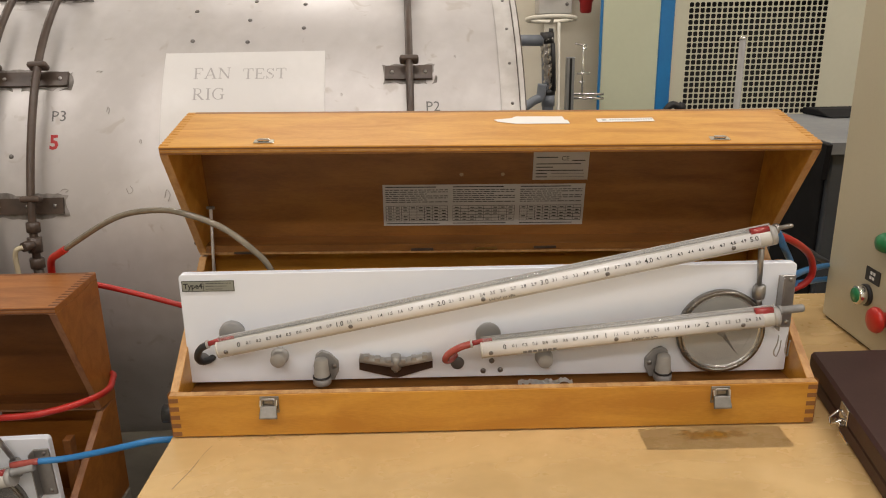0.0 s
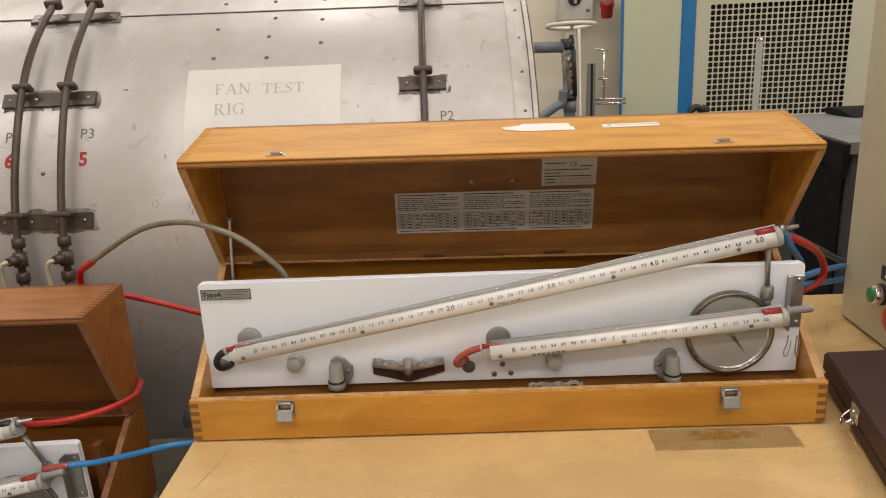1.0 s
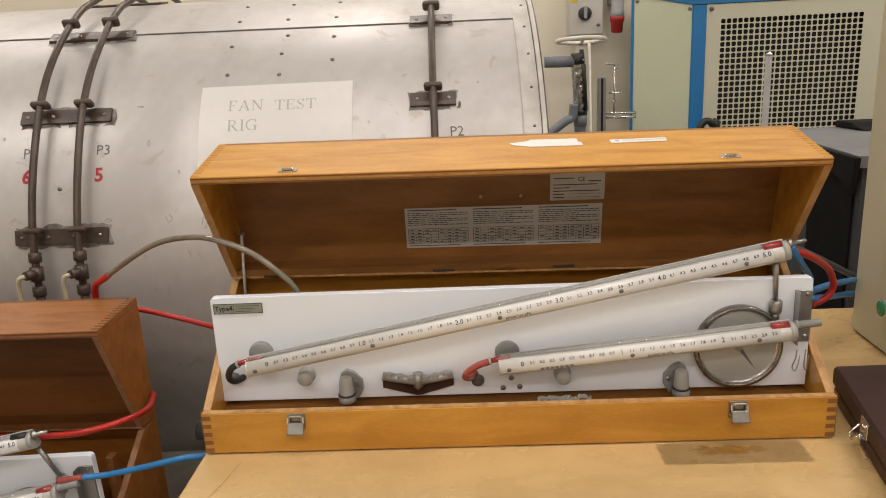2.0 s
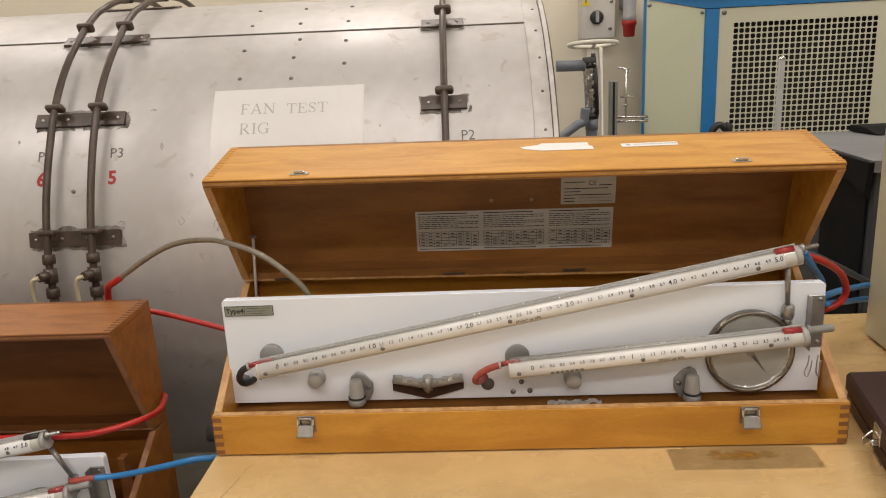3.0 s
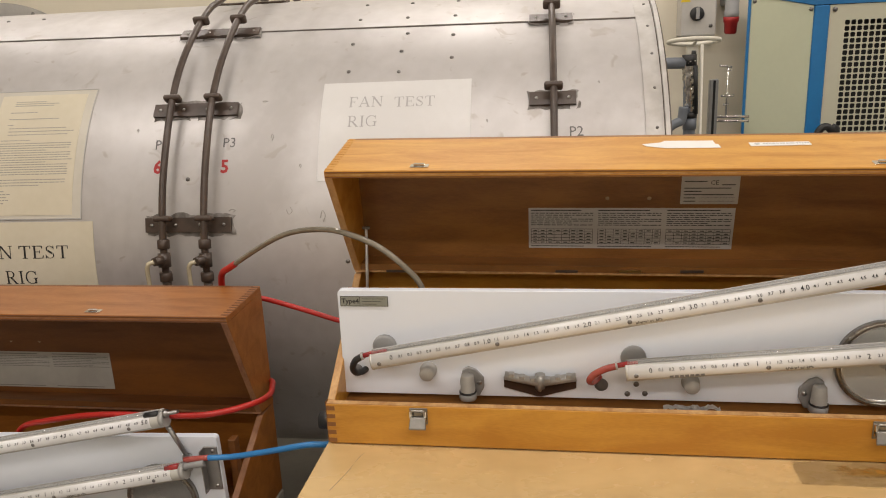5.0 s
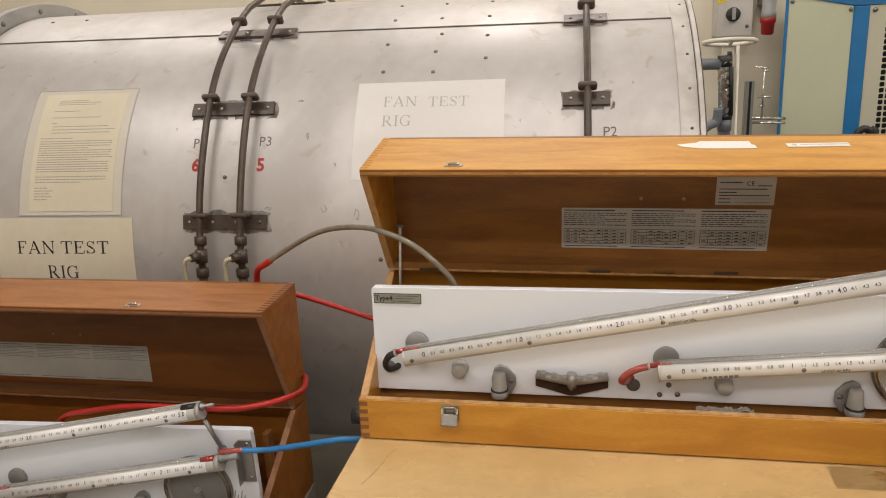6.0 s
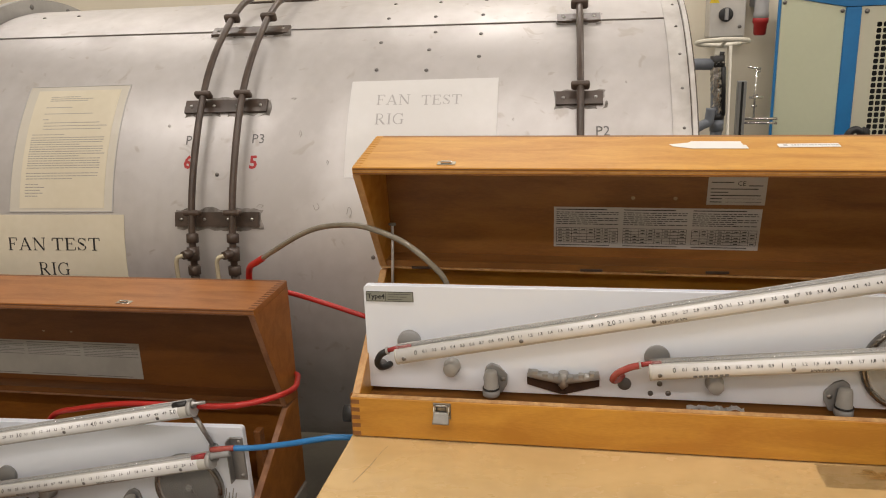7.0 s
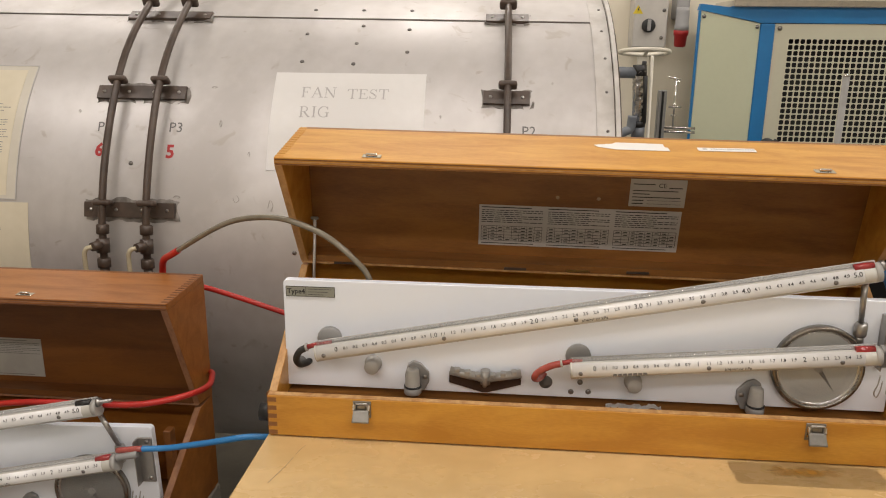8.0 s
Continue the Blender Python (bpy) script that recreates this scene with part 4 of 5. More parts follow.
    cov.visible_shadow = False
    # bracket plate at the right end and its wire clip
    bp_ = part("end_bracket", add_box(B(), 0.811, 0.834, -0.004, 0, 0.067, 0.143, 0.0008), steel, t, "bent grey steel end bracket")
    part("flange", add_box(B(), 0.811, 0.813, -0.018, -0.004, 0.067, 0.143, 0.0005), steel, bp_)
    for sz in (0.075, 0.137):
        s = new("screw", bolt_me)
        s.parent, s.matrix_local = bp_, pose(0.827, -0.004, sz, 90)
    bm = B()
    for dx in (0.0, 0.012):
        add_sweep(bm, smooth_path([(0.808 + dx, -0.028, 0.066), (0.806 + dx, -0.03, 0.054), (0.802 + dx * 1.3, -0.031, 0.042), (0.806 + dx * 1.3, -0.031, 0.036), (0.810 + dx, -0.03, 0.046), (0.812 + dx, -0.028, 0.058)], 5), 0.0009, 6)
    part("wire_clip", bm, steel, t, "thin bent wire clip")

    # the two inclined tubes
    def tube_gauge(x0, z0, x1, z1, count, top_value, name_bar, hook, nipple):
        L = math.hypot(x1 - x0, z1 - z0)
        ang = math.degrees(math.atan2(z1 - z0, x1 - x0))
        g = new("tube_gauge")
        g.parent = t
        g.matrix_local = pose(x0, -0.030, z0 - 0.0022, 0, -ang, 0)
        tagged(g, label="inclined ivory tube gauge with a black printed scale")
        r = 0.0121
        prof = [(r * math.cos(radians(a)), r * math.sin(radians(a))) for a in range(-246, 69, 8)]
        body = part("body", add_prism(B(), prof, 0, L), ivory, g)
        shade(body, 35)
        # white strip with the scale, wrapped over the front of the body
        bm = B()
        arc = [radians(a) for a in range(-242, -151, 6)]
        inn = [[bm.verts.new((x, (r + q) * math.cos(a), (r + q) * math.sin(a))) for a in arc] for x, q in ((0.0015, 0.0), (0.0015, 0.0004), (L - 0.0215, 0.0004), (L - 0.0215, 0.0))]
        for one, two in zip(inn, inn[1:]):
            for k in range(len(arc) - 1):
                bm.faces.new((one[k], two[k], two[k + 1], one[k + 1])).smooth = True
        part("scale_strip", bm, white_scale, body, "white printed scale strip")
        part("end_cap", add_cyl(B(), (L - 0.007, 0, 0.001), (L + 0.001, 0, 0.001), r + 0.0008, seg=28), grey_light, body, "pale grey end cap")
        part("end_cap", add_cyl(B(), (-0.001, 0, 0), (0.0015, 0, 0), r + 0.0003, seg=28), ivory, body)
        gl = part("glass_tube", add_cyl(B(), (0.002, 0.0012, r + 0.0002), (L - 0.004, 0.0012, r + 0.0002), 0.0042, seg=20), glass, g, "clear glass tube")
        gl.visible_shadow = False
        part("bore", add_cyl(B(), (0.006, 0.0012, r + 0.0002), (L - 0.006, 0.0012, r + 0.0002), 0.0013, seg=10), grey_plastic, gl, "dark bore of the glass tube")
        part("back_rail", add_prism(B(), [(0.0056, r - 0.007), (0.0082, r - 0.007), (0.0080, r + 0.0022), (0.0068, r + 0.0034), (0.0058, r + 0.0026)], 0.001, L - 0.002), grey_light, g, "thin grey rail behind the glass tube")
        red_l = 0.020 if count > 30 else 0.012
        part("fluid", add_cyl(B(), (0.004, 0.0012, r), (0.004 + red_l, 0.0012, r), 0.0026, seg=12), red_fluid, gl, "red gauge fluid")
        part("fluid_well", add_cyl(B(), (L - 0.031, -0.0022, r * 0.93), (L - 0.007, -0.0022, r * 0.93), 0.0053, seg=14), red_fluid if nipple else black_rubber, g, "dark red fluid in the tube end")
        words = []
        x_first, x_last = (0.031, L - 0.0295)
        for k in range(count + 1):
            x = x_first + (x_last - x_first) * k / count
            big = k % 10 == 0
            if top_value > 3:
                txt = "0" if k == 0 else ("%.1f" % (k / 10))
            else:
                txt = "0" if k == 0 else (str(k // 10) if big else "%.1f" % (k / 10))
            hh = 0.0092 if big else 0.0058
            words.append((txt, hh, pose(x, -r * 0.906 - 0.0008, r * 0.42 + (0.0 if big else 0.0003), 65), 0.00004))
        uu = 24 if top_value > 3 else 12
        words.append(("kN/m\u00b2 or kPa", 0.0062, pose(x_first + (x_last - x_first) * (uu + 1.8) / count, -r * 0.95 - 0.0009, -0.0040, 107)))
        part("scale_print", letters(words), ink, g)
        if name_bar:
            bm = B()
            for k in range(7):
                add_box(bm, 0.055 + k * 0.0066, 0.0600 + k * 0.0066, -r * 0.99, -r * 0.90, -0.0068, -0.0025)
            part("maker_mark", bm, pencil, g)
        for q in ((0.012, 1.1, 2.4, 3.6, 4.8) if top_value > 3 else (0.012, 1.1, 2.35)):
            x = q if q < 1 else x_first + (x_last - x_first) * q * 10 / count
            s = new("screw", screw_me)
            s.parent, s.matrix_local = g, pose(x, -r - 0.0001, -0.0010, 93) @ Matrix.Scale(0.58, 4)
        # glass elbow and flexible hose at the low end
        part("glass_stub", add_cyl(B(), (-0.012, -0.001, 0.0108), (0.004, 0.001, r), 0.0036, seg=14), red_fluid, g, "red stained glass end")
        part("collar", add_cyl(B(), (-0.014, -0.001, 0.0106), (-0.011, -0.001, 0.0108), 0.0056, seg=16), grey_light, g)
        part("bent_hose", add_sweep(B(), smooth_path(hook), 0.0048, 12), black_rubber if top_value > 3 else pink_tube, g, "short bent rubber hose")
        # nipple at the high end
        part("end_stub", add_lathe(B(), [(0.0068, 0), (0.0068, 0.005), (0.003, 0.006), (0.003, 0.020), (0.0022, 0.024)] if top_value > 3 else [(0.0068, 0), (0.0068, 0.004), (0.0052, 0.005), (0.0055, 0.032), (0.0045, 0.034)],
                                      pose(L + 0.001, -0.001, r * 0.75, 0, 90, 0), 18), steel if top_value > 3 else grey_plastic, g, "grey end connector")
        return g

    tube_gauge(*high, 50, 5, False, [(-0.013, -0.001, 0.0102), (-0.024, -0.001, 0.006), (-0.033, 0.004, -0.006), (-0.033, 0.012, -0.017), (-0.026, 0.026, -0.022), (-0.021, 0.040, -0.020)], detailed)
    tube_gauge(*low, 25, 2.5, True, [(-0.013, -0.001, 0.0102), (-0.028, -0.001, 0.007), (-0.044, 0.002, -0.002), (-0.050, 0.008, -0.013), (-0.044, 0.020, -0.020), (-0.034, 0.036, -0.018)], True)
    # hanging rod at the high end
    hx = high[2] - 0.008
    rod = part("hanger_rod", add_cyl(B(), (hx, -0.016, high[3] - 0.022), (0.783, -0.006, 0.130), 0.0042, 0.0034, 12), steel, t, "thin steel hanger rod with a nut")
    bm = add_lathe(B(), [(0.008, -0.009), (0.0092, -0.007), (0.0092, 0.007), (0.007, 0.010)], pose(0.784, -0.006, 0.121), 6)
    add_cyl(bm, (0.784, -0.006, 0.112), (0.785, -0.006, 0.103), 0.005, seg=12)
    part("nut", bm, steel, rod)
    return t


dial_dark = material("dark_grey_dial_face", (0.13, 0.13, 0.125), 0.3, second=(0.10, 0.10, 0.096), scale=10)
MAIN = pose(-0.380, 1.100, 0.750)
LEFT = pose(-1.429, 1.122, 0.497)
LID_SAG = 0.63   # the honey lid hangs a little lower at one end
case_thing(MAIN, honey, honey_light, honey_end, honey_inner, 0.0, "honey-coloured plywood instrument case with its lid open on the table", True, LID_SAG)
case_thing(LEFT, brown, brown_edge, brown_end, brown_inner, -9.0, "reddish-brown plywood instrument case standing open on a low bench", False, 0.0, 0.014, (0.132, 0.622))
manometer(pose(-0.371, 1.168, 0.7975), True, "white inclined-tube manometer panel standing in the honey case")
manometer(pose(-0.5845, 1.190, 0.5435, 0, -1.8, 0) @ Matrix.Translation((-0.842, 0, 0)), False, "white inclined-tube manometer panel standing in the brown case",
          (0.0, 0.0760, 0.7740, 0.2090), (0.372, 0.0420, 0.7920, 0.1180), (0.728, 0.050), dial_dark, -0.034)

# ---------------------------------------------------------------- labels and scraps on the honey case
LID_F, LID_B = Vector((-0.124, 0.1825)), Vector((0.017, 0.2085))
LID_ANG = math.degrees(math.atan2(LID_B.y - LID_F.y, LID_B.x - LID_F.x))


def on_lid(x, along, lift=0.0004):
    """A pose lying on the honey lid's outer face."""
    d = (LID_B - LID_F).normalized()
    return pose(-0.380, 1.298, 0.946, 0, LID_SAG, 0) @ Matrix.Translation((x + 0.380, LID_F.x + d.x * along, LID_F.y + d.y * along)) @ pose(0, 0, 0, LID_ANG) @ Matrix.Translation((0, 0, lift))


lab = part("paper_label", add_prism(B(), [(-0.052, 0.001), (-0.047, -0.008), (-0.022, -0.017), (0.052, -0.017), (0.051, -0.002), (0.047, -0.001), (0.046, 0.014), (-0.020, 0.015), (-0.026, 0.008)], 0, 0.0004, "z"), paper)
lab.matrix_basis = on_lid(0.110, 0.098)
tagged(lab, label="torn blank white paper label on the case lid", category="label")
lab = part("asset_label", add_box(B(), -0.040, 0.040, -0.0075, 0.0075, 0, 0.0004), paper)
lab.matrix_basis = on_lid(0.242, 0.095) @ pose(0, 0, 0, 0, 0, 2)
tagged(lab, label="narrow white asset label on the case lid", category="label")
bm = B()
rr = random.Random(11)
x = -0.022
while x < 0.036:
    w = rr.uniform(0.0012, 0.0032)
    add_box(bm, x, x + w, -0.001, 0.0035, 0.0004, 0.0006)
    x += w + rr.uniform(0.0006, 0.0016)
add_cyl(bm, (-0.030, 0.001, 0.0004), (-0.030, 0.001, 0.0006), 0.0035, seg=12)
part("print", bm, grey_ink, lab)
rr = random.Random(21)
edge_a = [(0.0012 * k * 1.15 * 2.4, 0.012 + rr.uniform(-0.003, 0.003)) for k in range(24)]
edge_b = [(a, -0.004 + 0.006 * math.sin(a * 120) + rr.uniform(-0.003, 0.003)) for a, _ in edge_a]
bm = B()
rows_ = [[bm.verts.new((a + 0.1 * (b * (1 - q) + d * q), b * (1 - q) + d * q, 0.0035 * noise.noise(Vector((a * 130, q * 3, 1))) + 0.003)) for q in (0, 0.33, 0.66, 1)] for (a, b), (_, d) in zip(edge_a, edge_b)]
for one, two in zip(rows_, rows_[1:]):
    for k in range(3):
        bm.faces.new((one[k], two[k], two[k + 1], one[k + 1]))
bmesh.ops.solidify(bm, geom=bm.faces[:], thickness=0.0004)
sc = part("paper_scrap", bm, paper)
sc.matrix_basis = pose(0.085, 1.149, 0.7905, 8)
tagged(sc, label="crumpled white paper scrap under the panel", category="paper")

# ---------------------------------------------------------------- hoses


def hose(name, points, r, mat, label, extra=None):
    ob = part(name, add_sweep(B(), smooth_path(points), r, 14), mat)
    tagged(ob, label=label, category="hose")
    if extra:
        epts, er, emat, ename = extra
        part(ename, add_sweep(B(), smooth_path(epts), er, 14), emat, ob)
    return ob


hose("clear_hose", [(-0.618, 1.362, 0.932), (-0.600, 1.355, 0.944), (-0.521, 1.31, 0.992), (-0.469, 1.28, 1.015), (-0.409, 1.24, 1.029), (-0.363, 1.205, 1.032), (-0.314, 1.195, 1.015), (-0.276, 1.195, 0.984), (-0.254, 1.2, 0.953), (-0.242, 1.205, 0.90)], 0.0044, clear_hose,
     "cloudy clear plastic hose arching between the two cases", ([(-0.652, 1.392, 0.86), (-0.650, 1.388, 0.897), (-0.640, 1.376, 0.918), (-0.622, 1.364, 0.930), (-0.606, 1.357, 0.940)], 0.0058, red_hose, "red_sleeve"))
hose("red_hose", [(-0.70, 1.42, 0.875), (-0.596, 1.42, 0.857), (-0.519, 1.42, 0.836), (-0.445, 1.42, 0.813), (-0.36, 1.42, 0.79), (-0.2, 1.44, 0.775)], 0.0048, red_hose, "red rubber hose running behind the cases")
hose("red_hose", [(-0.99, 1.225, 0.640), (-0.960, 1.218, 0.690), (-0.893, 1.200, 0.716), (-0.781, 1.178, 0.742), (-0.632, 1.172, 0.748), (-0.575, 1.176, 0.754), (-0.533, 1.205, 0.756), (-0.526, 1.25, 0.748), (-0.540, 1.30, 0.738), (-0.575, 1.375, 0.715), (-0.64, 1.40, 0.70)], 0.0049, red_hose, "red rubber hose looped round the brown case")
hose("blue_hose", [(-0.606, 1.164, 0.680), (-0.563, 1.166, 0.683), (-0.520, 1.158, 0.695), (-0.486, 1.15, 0.706), (-0.446, 1.142, 0.719), (-0.425, 1.144, 0.722), (-0.402, 1.15, 0.720), (-0.392, 1.17, 0.71), (-0.40, 1.25, 0.66)], 0.0046, blue_hose, "blue rubber hose from the brown case's gauge",
     ([(-0.640, 1.163, 0.676), (-0.600, 1.164, 0.681)], 0.0048, pink_tube, "stained_end"))
hose("blue_hose", [(0.428, 1.162, 1.003), (0.440, 1.175, 0.990), (0.455, 1.195, 0.972), (0.495, 1.25, 0.928), (0.51, 1.29, 0.90), (0.53, 1.33, 0.87)], 0.0046, blue_hose, "blue rubber hose behind the honey case")
hose("red_hose", [(0.40, 1.20, 0.985), (0.426, 1.18, 0.994), (0.462, 1.19, 0.982), (0.514, 1.24, 0.946), (0.534, 1.26, 0.913), (0.527, 1.262, 0.893), (0.505, 1.265, 0.880), (0.49, 1.29, 0.86)], 0.0050, red_hose, "red rubber hose looping beside the honey case")
hose("blue_hose", [(0.50, 1.26, 0.900), (0.514, 1.27, 0.903), (0.604, 1.40, 0.866), (0.700, 1.50, 0.836), (0.78, 1.54, 0.80)], 0.005, blue_hose, "thin blue hose leading behind the control box")
hose("blue_hose", [(0.50, 1.255, 0.893), (0.516, 1.27, 0.889), (0.60, 1.40, 0.843), (0.695, 1.50, 0.810), (0.78, 1.54, 0.78)], 0.005, blue_hose, "thin blue hose leading behind the control box")
hose("grey_cable", [(0.44, 1.22, 0.985), (0.479, 1.25, 0.970), (0.592, 1.40, 0.900), (0.711, 1.55, 0.826), (0.80, 1.56, 0.79)], 0.0055, bin_grey, "dark grey cable leading behind the control box")
pt = part("hose_port", add_cyl(B(), (-0.404, 1.142, 0.765), (-0.380, 1.142, 0.765), 0.013, seg=16), black_rubber)
tagged(pt, label="black rubber plug on the honey case's side", category="plug")

# ---------------------------------------------------------------- dark carrying case
cc = thing("carrying_case", pose(0, 0, 0), "dark maroon leatherette carrying case lying on the table", "case")
base_p = [(0.525, 1.218), (0.86, 1.224), (0.83, 0.78), (0.448, 0.78)]


def shrink(poly, k):
    cx, cy = sum(p[0] for p in poly) / 4, sum(p[1] for p in poly) / 4
    return [(cx + (a - cx) * k, cy + (b - cy) * k) for a, b in poly]


part("base", add_prism(B(), shrink(base_p, 0.985), 0.7505, 0.772, "z", bevel=0.003), case_brown, cc)
part("lid", add_prism(B(), base_p, 0.7735, 0.802, "z", bevel=0.004), case_brown, cc)
part("seam", add_prism(B(), shrink(base_p, 0.978), 0.771, 0.7745, "z"), dark_void, cc)
lt = thing("latch", Matrix.Translation((0.4985, 1.062, 0.763)) @ pose(0, 0, 0, 0, 0, -10), "chrome draw latch hanging open", "latch")
lt.parent = cc
del lt["category"]
part("plate", add_box(B(), -0.003, 0.0, -0.014, 0.014, 0.012, 0.034, 0.0006), chrome, lt)
bm = B()
add_sweep(bm, [(-0.004, 0.012, 0.022), (-0.014, 0.016, 0.008), (-0.015, 0.004, 0.004), (-0.006, -0.004, 0.016)], 0.0016, 8)
add_box(bm, -0.010, -0.003, -0.010, 0.008, 0.008, 0.013, 0.0006)
part("bail", bm, chrome, lt)
part("lever", add_box(B(), -0.012, -0.009, -0.045, -0.014, 0.002, 0.007, 0.0008), chrome, lt)
bm = B()
for k in range(6):
    add_box(bm, 0.600 + 0.011 * k, 0.607 + 0.011 * k, 1.118, 1.124, 0.8019, 0.8022)
part("maker_mark", bm, brown, cc)

# ---------------------------------------------------------------- control box with buttons
cu = thing("control_box", pose(0, 0, 0), "olive-beige metal control box standing on the table", "control box")
part("body", add_box(B(), 0.674, 1.02, 1.232, 1.476, 0.754, 1.40, 0.004, 2), unit_paint, cu)
part("foot_strip", add_box(B(), 0.680, 1.01, 1.238, 1.470, 0.7502, 0.7545), black_rubber, cu)
AX = pose(0, 0, 0, 0, -90, 0)


def knob_on_box(name, y, z, prof, mat, label):
    return part(name, add_lathe(B(), prof, Matrix.Translation((0.674, y, z)) @ AX, 28), mat, cu, label)


g = knob_on_box("start_button", 1.348, 0.838, [(0.0165, 0), (0.0155, 0.017), (0.014, 0.0185), (0.0005, 0.0185)], chrome, "chrome collar push button")
part("button_face", add_lathe(B(), [(0.0125, 0.018), (0.0118, 0.0205), (0.0005, 0.021)], Matrix.Translation((0.674, 1.348, 0.838)) @ AX, 28), button_green, g, "green button face")
part("base_ring", add_lathe(B(), [(0.018, 0), (0.018, 0.004), (0.0165, 0.005)], Matrix.Translation((0.674, 1.348, 0.838)) @ AX, 28), black_rubber, g)
knob_on_box("stop_button", 1.290, 0.818, [(0.012, 0), (0.012, 0.009), (0.020, 0.011), (0.021, 0.016), (0.018, 0.021), (0.009, 0.0235), (0.0005, 0.024)], button_red, "red mushroom stop button")
knob_on_box("pilot_lamp", 1.308, 0.938, [(0.016, 0), (0.016, 0.010), (0.012, 0.018), (0.0005, 0.021)], button_green, "dark green pilot lamp")
tg = part("button_tag", add_box(B(), 0.6728, 0.674, 1.318, 1.358, 0.862, 0.885), ink, cu, "black engraved tag with pale marks")
bm = B()
for k, (dy, dz) in enumerate(((0.0, 0.004), (0.008, 0.004), (0.002, -0.004), (0.009, -0.004))):
    add_box(bm, 0.6724, 0.6728, 1.331 + dy, 1.3365 + dy, 0.871 + dz, 0.876 + dz)
part("print", bm, paper, tg)

# ---------------------------------------------------------------- dark cabinet behind the table
eq = thing("equipment_housing", pose(0, 0, 0), "dark slate equipment housing with a grey cover", "housing")
part("body", add_box(B(), 0.825, 1.55, 1.80, 2.36, 0.0, 0.985, 0.004), bin_grey, eq)
part("black_panel", add_box(B(), 0.819, 0.825, 1.815, 2.03, 0.0, 0.975, 0.002), bin_black, eq, "black recessed side panel")
part("cover", add_prism(B(), [(1.785, 0.985), (2.37, 0.985), (2.37, 0.992), (2.1, 1.006), (1.785, 1.010)], 0.812, 1.56), cover_grey, eq, "grey plastic cover")
part("rim", add_prism(B(), [(1.775, 1.008), (2.37, 0.996), (2.37, 0.984), (1.85, 0.955), (1.785, 0.930)], 0.800, 0.812, bevel=0.001), bin_black, eq, "black folded edge of the cover")
part("flap", add_prism(B(), [(2.20, 1.003), (2.36, 0.994), (2.36, 1.012), (2.28, 1.016)], 1.02, 1.5, bevel=0.002), bin_black, eq, "black folded cover flap")

# ---------------------------------------------------------------- blue-framed cabinet with a perforated front
CY = 3.13
cab = thing("fan_cabinet", pose(0, 0, 0), "blue-framed cabinet with pale green panels and a perforated front", "cabinet")
# black box gives the shaded inside behind the grille's holes
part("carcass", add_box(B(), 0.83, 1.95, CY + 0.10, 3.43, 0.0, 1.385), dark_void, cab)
part("corner_post", add_box(B(), 0.824, 0.876, CY - 0.004, CY + 0.05, 0.0, 1.352, 0.004), blue_paint, cab)
part("top_rail", add_prism(B(), [(0.604, 1.398), (0.61, 1.418), (0.70, 1.408), (1.95, 1.408), (1.95, 1.354), (0.824, 1.354)], CY - 0.003, CY + 0.03, "y"), blue_paint, cab)
part("edge_trim", add_box(B(), 0.604, 0.613, CY - 0.002, CY + 0.010, 0.0, 1.396, 0.002), blue_paint, cab)
pn = part("side_panel", add_prism(B(), [(0.6135, 0.0), (0.8235, 0.0), (0.8235, 1.352), (0.6135, 1.393)], CY, CY + 0.006, "y", bevel=0.001), green_panel, cab, "pale green enamelled panel")
big_screw = mesh_of("screw", add_lathe(B(), [(0.007, 0), (0.007, 0.002), (0.004, 0.004), (0.0005, 0.0045)], Matrix.Identity(4), 14), screw_metal)
for sx, sz in ((0.624, 1.375), (0.814, 1.340)):
    s = new("screw", big_screw)
    s.parent, s.matrix_local = pn, pose(sx, CY, sz, 90)
part("metal_strip", add_box(B(), 0.72, 1.95, CY - 0.02, CY + 0.25, 1.4085, 1.432, 0.003), chrome, cab, "bright metal strip on top")
# the perforated sheet: one square cell round each hole
PITCH, HOLE, COLS, ROWS_ = 0.0206, 0.0082, 25, 34
MX0, MZ1 = 0.927, 1.301
bm = B()
for i in range(COLS):
    for j in range(ROWS_):
        cx, cz = MX0 + PITCH * (i + 0.5), MZ1 - PITCH * (j + 0.5)
        outer = [(-1, -1), (0, -1), (1, -1), (1, 0), (1, 1), (0, 1), (-1, 1), (-1, 0)]
        o = [bm.verts.new((cx + a * PITCH / 2, CY, cz + b * PITCH / 2)) for a, b in outer]
        ring = [(-0.62, -1), (0.62, -1), (1, -0.62), (1, 0.62), (0.62, 1), (-0.62, 1), (-1, 0.62), (-1, -0.62)]
        h = [bm.verts.new((cx + a * HOLE, CY, cz + b * HOLE)) for a, b in ring]
        k = [bm.verts.new((cx + a * HOLE, CY + 0.002, cz + b * HOLE)) for a, b in ring]
        for q in ((o[0], o[1], h[1], h[0]), (o[1], o[2], h[2], h[1]), (o[2], o[3], h[3], h[2]), (o[3], o[4], h[4], h[3]), (o[4], o[5], h[5], h[4]), (o[5], o[6], h[6], h[5]), (o[6], o[7], h[7], h[6]), (o[7], o[0], h[0], h[7])):
            bm.faces.new(q)
        for n in range(8):
            bm.faces.new((h[n], h[(n + 1) % 8], k[(n + 1) % 8], k[n]))
part("perforated_sheet", bm, cab_front, cab, "perforated beige metal grille")
MX1, MZ0 = MX0 + PITCH * COLS, MZ1 - PITCH * ROWS_
